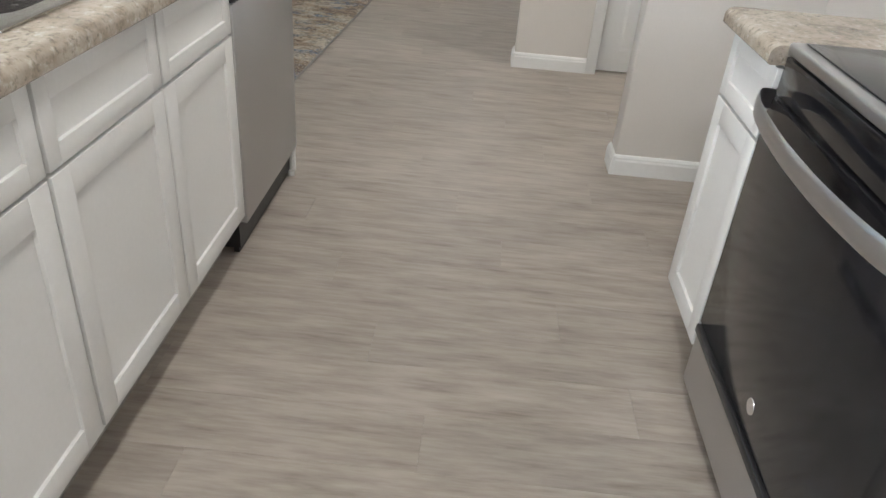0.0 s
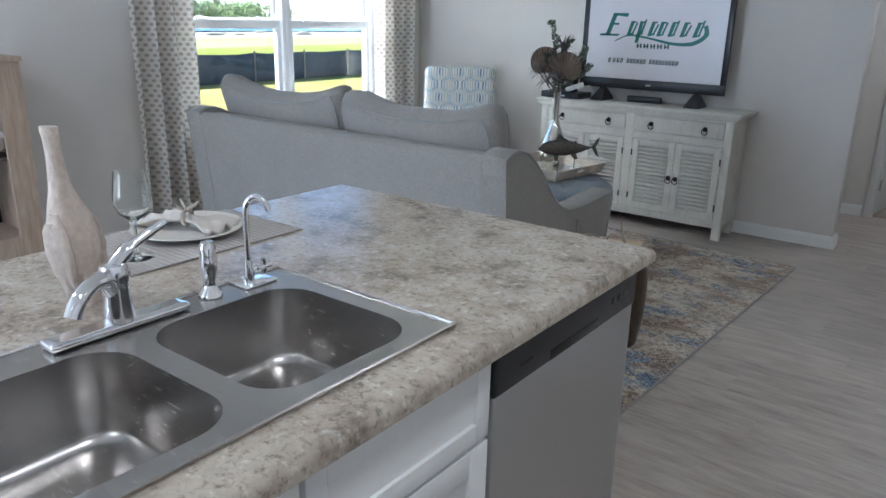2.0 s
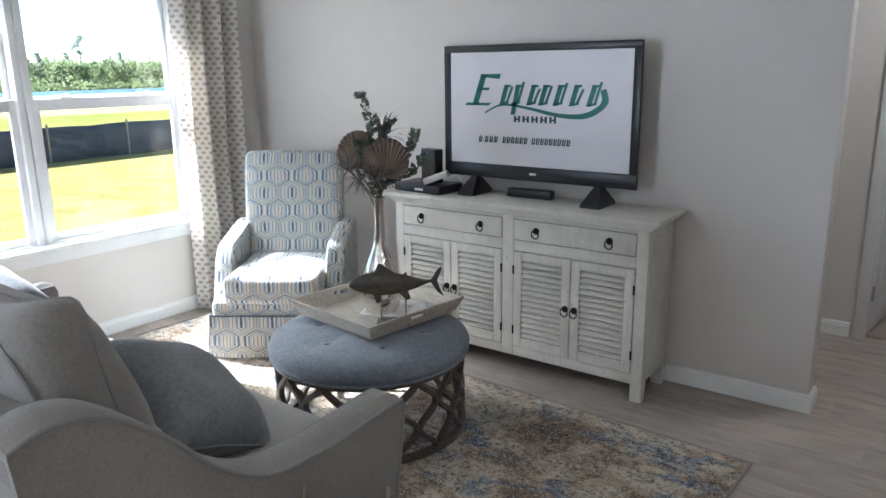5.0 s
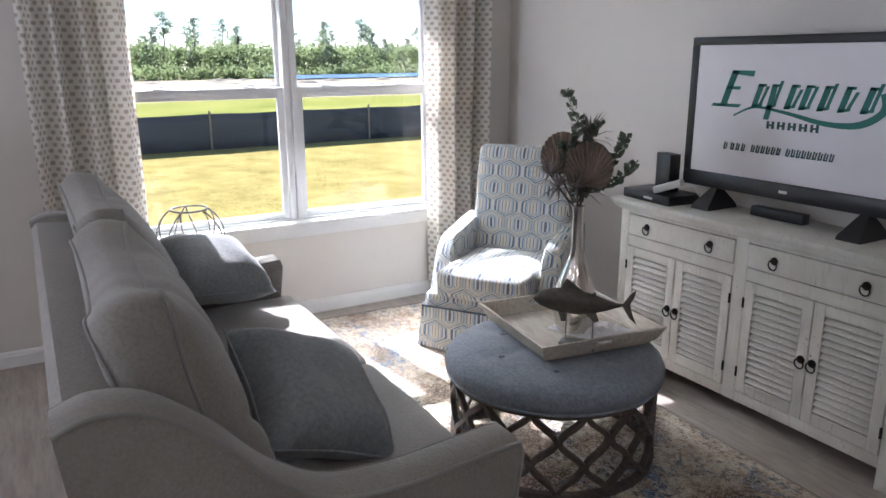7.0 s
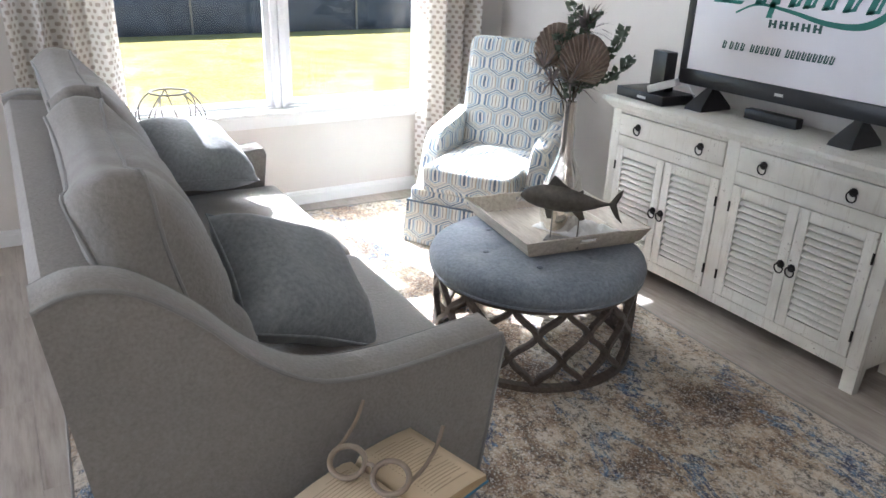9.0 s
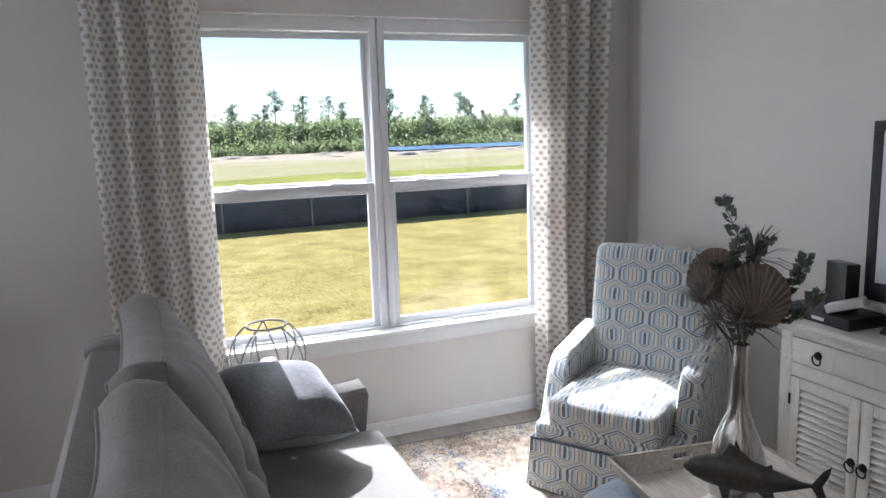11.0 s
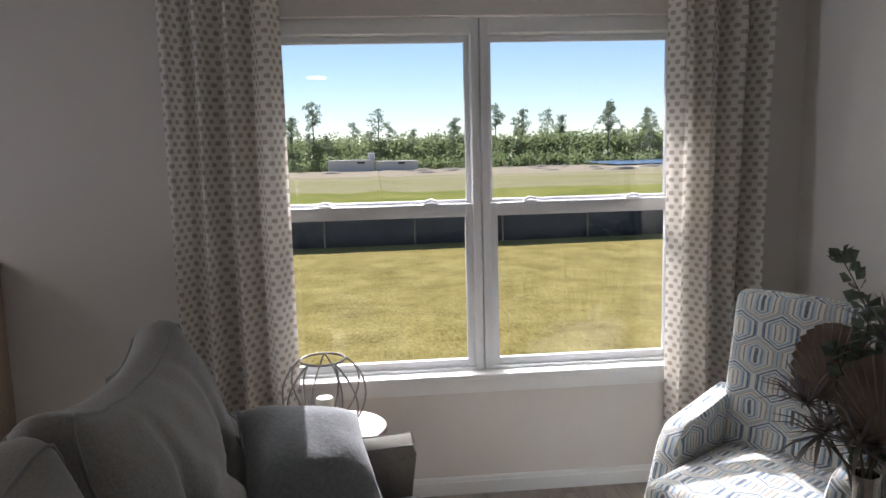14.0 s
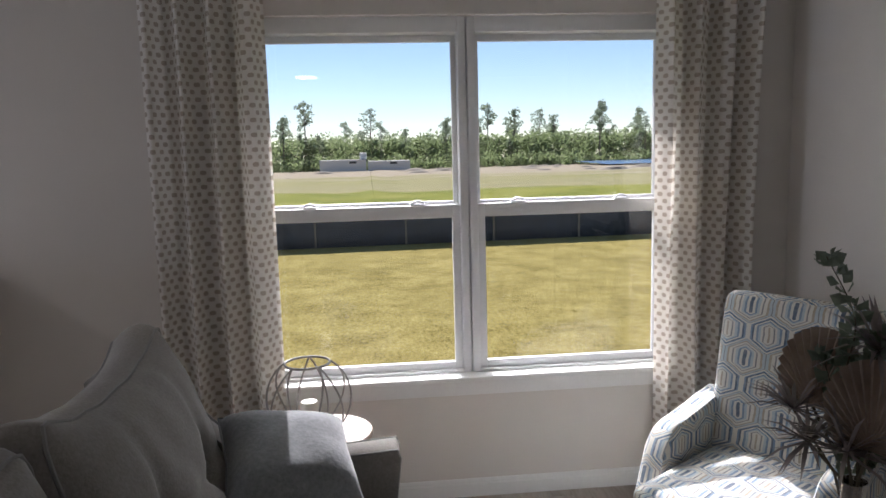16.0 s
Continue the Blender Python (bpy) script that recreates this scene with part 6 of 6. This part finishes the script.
for k in range(9000):
    x = -5.2 - 14.0 * rnd.random() ** 0.8
    y = 6.3 + (rnd.random() - 0.5) * (6 + 1.3 * (-x))
    h = rnd.uniform(0.006, 0.016)
    a = rnd.uniform(0, 6.28)
    d = Vector((math.cos(a), math.sin(a), 0)) * 0.012
    o = Vector((x, y, GZ))
    for q in range(2):
        l = Vector((rnd.uniform(-0.02, 0.02), rnd.uniform(-0.02, 0.02), h))
        tb.b.faces.new([tb.b.verts.new(o + d * (q * 2 - 1)), tb.b.verts.new(o + d * (q * 2)), tb.b.verts.new(o + l)])
tagged(tb.done("grass", BLADE, smooth=False), "short yellow-green grass blades on the lawn", "grass", kind="stuff")

fence = thing("silt_fence", pose(-17.9, 6, GZ), "low black fabric silt fence on grey posts", "fence")
fb, rws = B(), []
for i in range(121):
    y = -30 + i * 0.6
    sag = 0.03 * math.sin(i * math.pi / 3.4) + 0.02 * noise.noise(Vector((i * 0.5, 0, 0)))
    rws.append([Vector((-0.012 * y * 10 / 3 + 0.03 * noise.noise(Vector((i * 0.9, z, 3))), y, z)) for z in (0.0, 0.3, 0.6, 0.84 - abs(sag))])
fb.rings(rws, False, False)
fo = fb.done("fabric", FENCE, fence)
fo.modifiers.new("thickness", 'SOLIDIFY').thickness = 0.006
for i in range(36):
    y = -30 + i * 2.04
    B().box(-0.04 * y + 0.02, y - 0.02, 0, -0.04 * y + 0.06, y + 0.02, 0.9).done("post", POST, fence, smooth=False)

bld_ = thing("block_building", pose(-165, -5.0, land(-165) - 0.2), "long low pale block building shell under construction", "building")
B().box(-6, 0, 0, 0, 10.2, 2.7).done("wall", BLOCKWALL, bld_, smooth=False)
B().box(-6, 10.6, 0, 0, 20, 2.3).done("wall", BLOCKWALL, bld_, smooth=False)
B().box(-4, 8.8, 2.7, -2, 10.4, 4.2, 0.1).done("roof_unit", GREYPLASTIC, bld_)
for y, z in ((6.5, 1.9), (15.5, 1.6)):
    B().box(0.001, y, z, 0.05, y + 1.6, z + 0.45).done("window", BLACK, bld_, smooth=False)
pd = B().rings([[Vector((-140, 52, land(-140) + 0.25)), Vector((-140, 160, land(-140) + 0.25))], [Vector((-172, 54, land(-140) + 0.25)), Vector((-172, 190, land(-140) + 0.25))]], False, False)
structure(pd.done("water", POND, smooth=False), "blue pond beyond the field", "pond")
hp = B()
for k in range(70):
    x, y, r = -rnd.uniform(95, 170), rnd.uniform(-70, 110), rnd.uniform(0.4, 1.3)
    rr, nn = [], 12
    for q in range(5):
        f = q / 4
        rr.append([Vector((x + r * (1 - f * 0.94) * math.cos(a) * rnd.uniform(0.85, 1.15), y + 2.2 * r * (1 - f * 0.94) * math.sin(a), land(x) - 0.1 + 0.5 * r * math.sin(f * 1.5))) for a in (2 * math.pi * i / nn for i in range(nn))])
    hp.rings(rr)
tagged(hp.done("dirt_mounds", DIRT), "low mounds of pale bare dirt", "dirt", kind="stuff")


def leafball(b, c, r, n, size):
    for i in range(n):
        d = Vector((rnd.gauss(0, 1), rnd.gauss(0, 1), rnd.gauss(0, 0.8))).normalized() * r * rnd.random() ** 0.4
        p = c + d
        u = Vector((rnd.uniform(-1, 1), rnd.uniform(-1, 1), rnd.uniform(-1, 1))).normalized() * size * rnd.uniform(0.6, 1.3)
        v = u.orthogonal().normalized() * size * rnd.uniform(0.5, 1.0)
        b.b.faces.new([b.b.verts.new(q) for q in (p - u, p + v, p + u, p - v)])


def pine(h, crown, seed):
    tr = thing("pine_tree", pose(0, 0, -50), "tall thin pine with a ragged open crown", "tree", "pines along the horizon")
    tk = B().tube([(0, 0, 0), (0.1, 0.1, h * 0.5), (0.0, 0.2, h * 0.95)], [0.22, 0.16, 0.05], 7)
    lv = B()
    for k in range(18):
        z = h * (1 - crown) + h * crown * k / 17
        a = rnd.uniform(0, 6.28)
        L = (1.0 - 0.55 * (k / 17)) * rnd.uniform(0.7, 3.2)
        e = Vector((math.cos(a) * L, math.sin(a) * L, z + rnd.uniform(0.1, 0.6)))
        tk.tube([(0.0, 0.1, z - 0.3), e], [0.06, 0.02], 5)
        leafball(lv, e, 0.80, 22, 0.24)
        if k % 2:
            leafball(lv, e * 0.5 + Vector((0, 0, z * 0.5 + 0.2)), 0.6, 18, 0.2)
    tk.done("trunk", BARK, tr)
    lv.done("foliage", TREELEAF, tr, smooth=False, kind="stuff")
    return tr


kinds = [pine(13, 0.45, 1), pine(11, 0.55, 2), pine(14.5, 0.35, 3), pine(9.5, 0.6, 4)]
spots = []
for k in range(96):
    y = -95 + k * 2.5 + rnd.uniform(-1.6, 1.6)
    spots.append((-rnd.uniform(178, 225), y, k % 4, rnd.choice((0.55, 0.65, 0.75, 0.85, 1.0, 1.15))))
for i, (x, y, k, s) in enumerate(spots):
    mm = pose(x, y, land(x), 0, 0, rnd.uniform(0, 360)) @ Matrix.Scale(s, 4)
    if i < 4:
        kinds[i].matrix_world = mm
    else:
        t_ = copy_thing(kinds[k], pose(x, y, land(x), 0, 0, rnd.uniform(0, 360)))
        t_.scale = (s, s, s)
bu = B()
for k in range(820):
    y = -120 + k * 0.35 + rnd.uniform(-1, 1)
    x = -rnd.uniform(172, 200)
    r = rnd.uniform(1.2, 2.6)
    leafball(bu, Vector((x, y, land(x) + r * 0.7)), r, 60, 0.33)
    for lift in (2.4, 4.0, 5.4):
        if rnd.random() < 0.75:
            leafball(bu, Vector((x - 6 - lift, y, land(x) + lift + r * rnd.uniform(0.1, 1.0))), r, 42, 0.36)
tagged(bu.done("far_woods", BUSHLEAF, smooth=False), "dense green brush along the edge of the far woods", "woods", kind="stuff")

# ---- floor planks ----
fl = tagged(new("floor"), "grey-brown wood-look vinyl plank floor", "floor", kind="structure")
PL, PW, GAP = 1.22, 0.18, 0.0003
shared = {}
yy, row = -1.0, 0
while yy < 9.06:
    y1 = min(yy + PW, 9.08)
    xx = WX - ((row * 0.57) % 1.0) * PL
    while xx < 1.6:
        a, c = max(xx, WX), min(xx + PL, 1.6)
        if c - a > 0.02:
            key = (round(c - a, 3), round(y1 - yy, 3))
            if key not in shared:
                shared[key] = B().box(-key[0] / 2 + GAP, -key[1] / 2 + GAP, -0.006, key[0] / 2 - GAP, key[1] / 2 - GAP, 0.0, 0.0004, 1).mesh("plank", PLANK, smooth=False)
            p = new("plank", shared[key])
            p.location = ((a + c) / 2, (yy + y1) / 2, 0)
            p.parent = fl
        xx += PL
    yy += PW
    row += 1
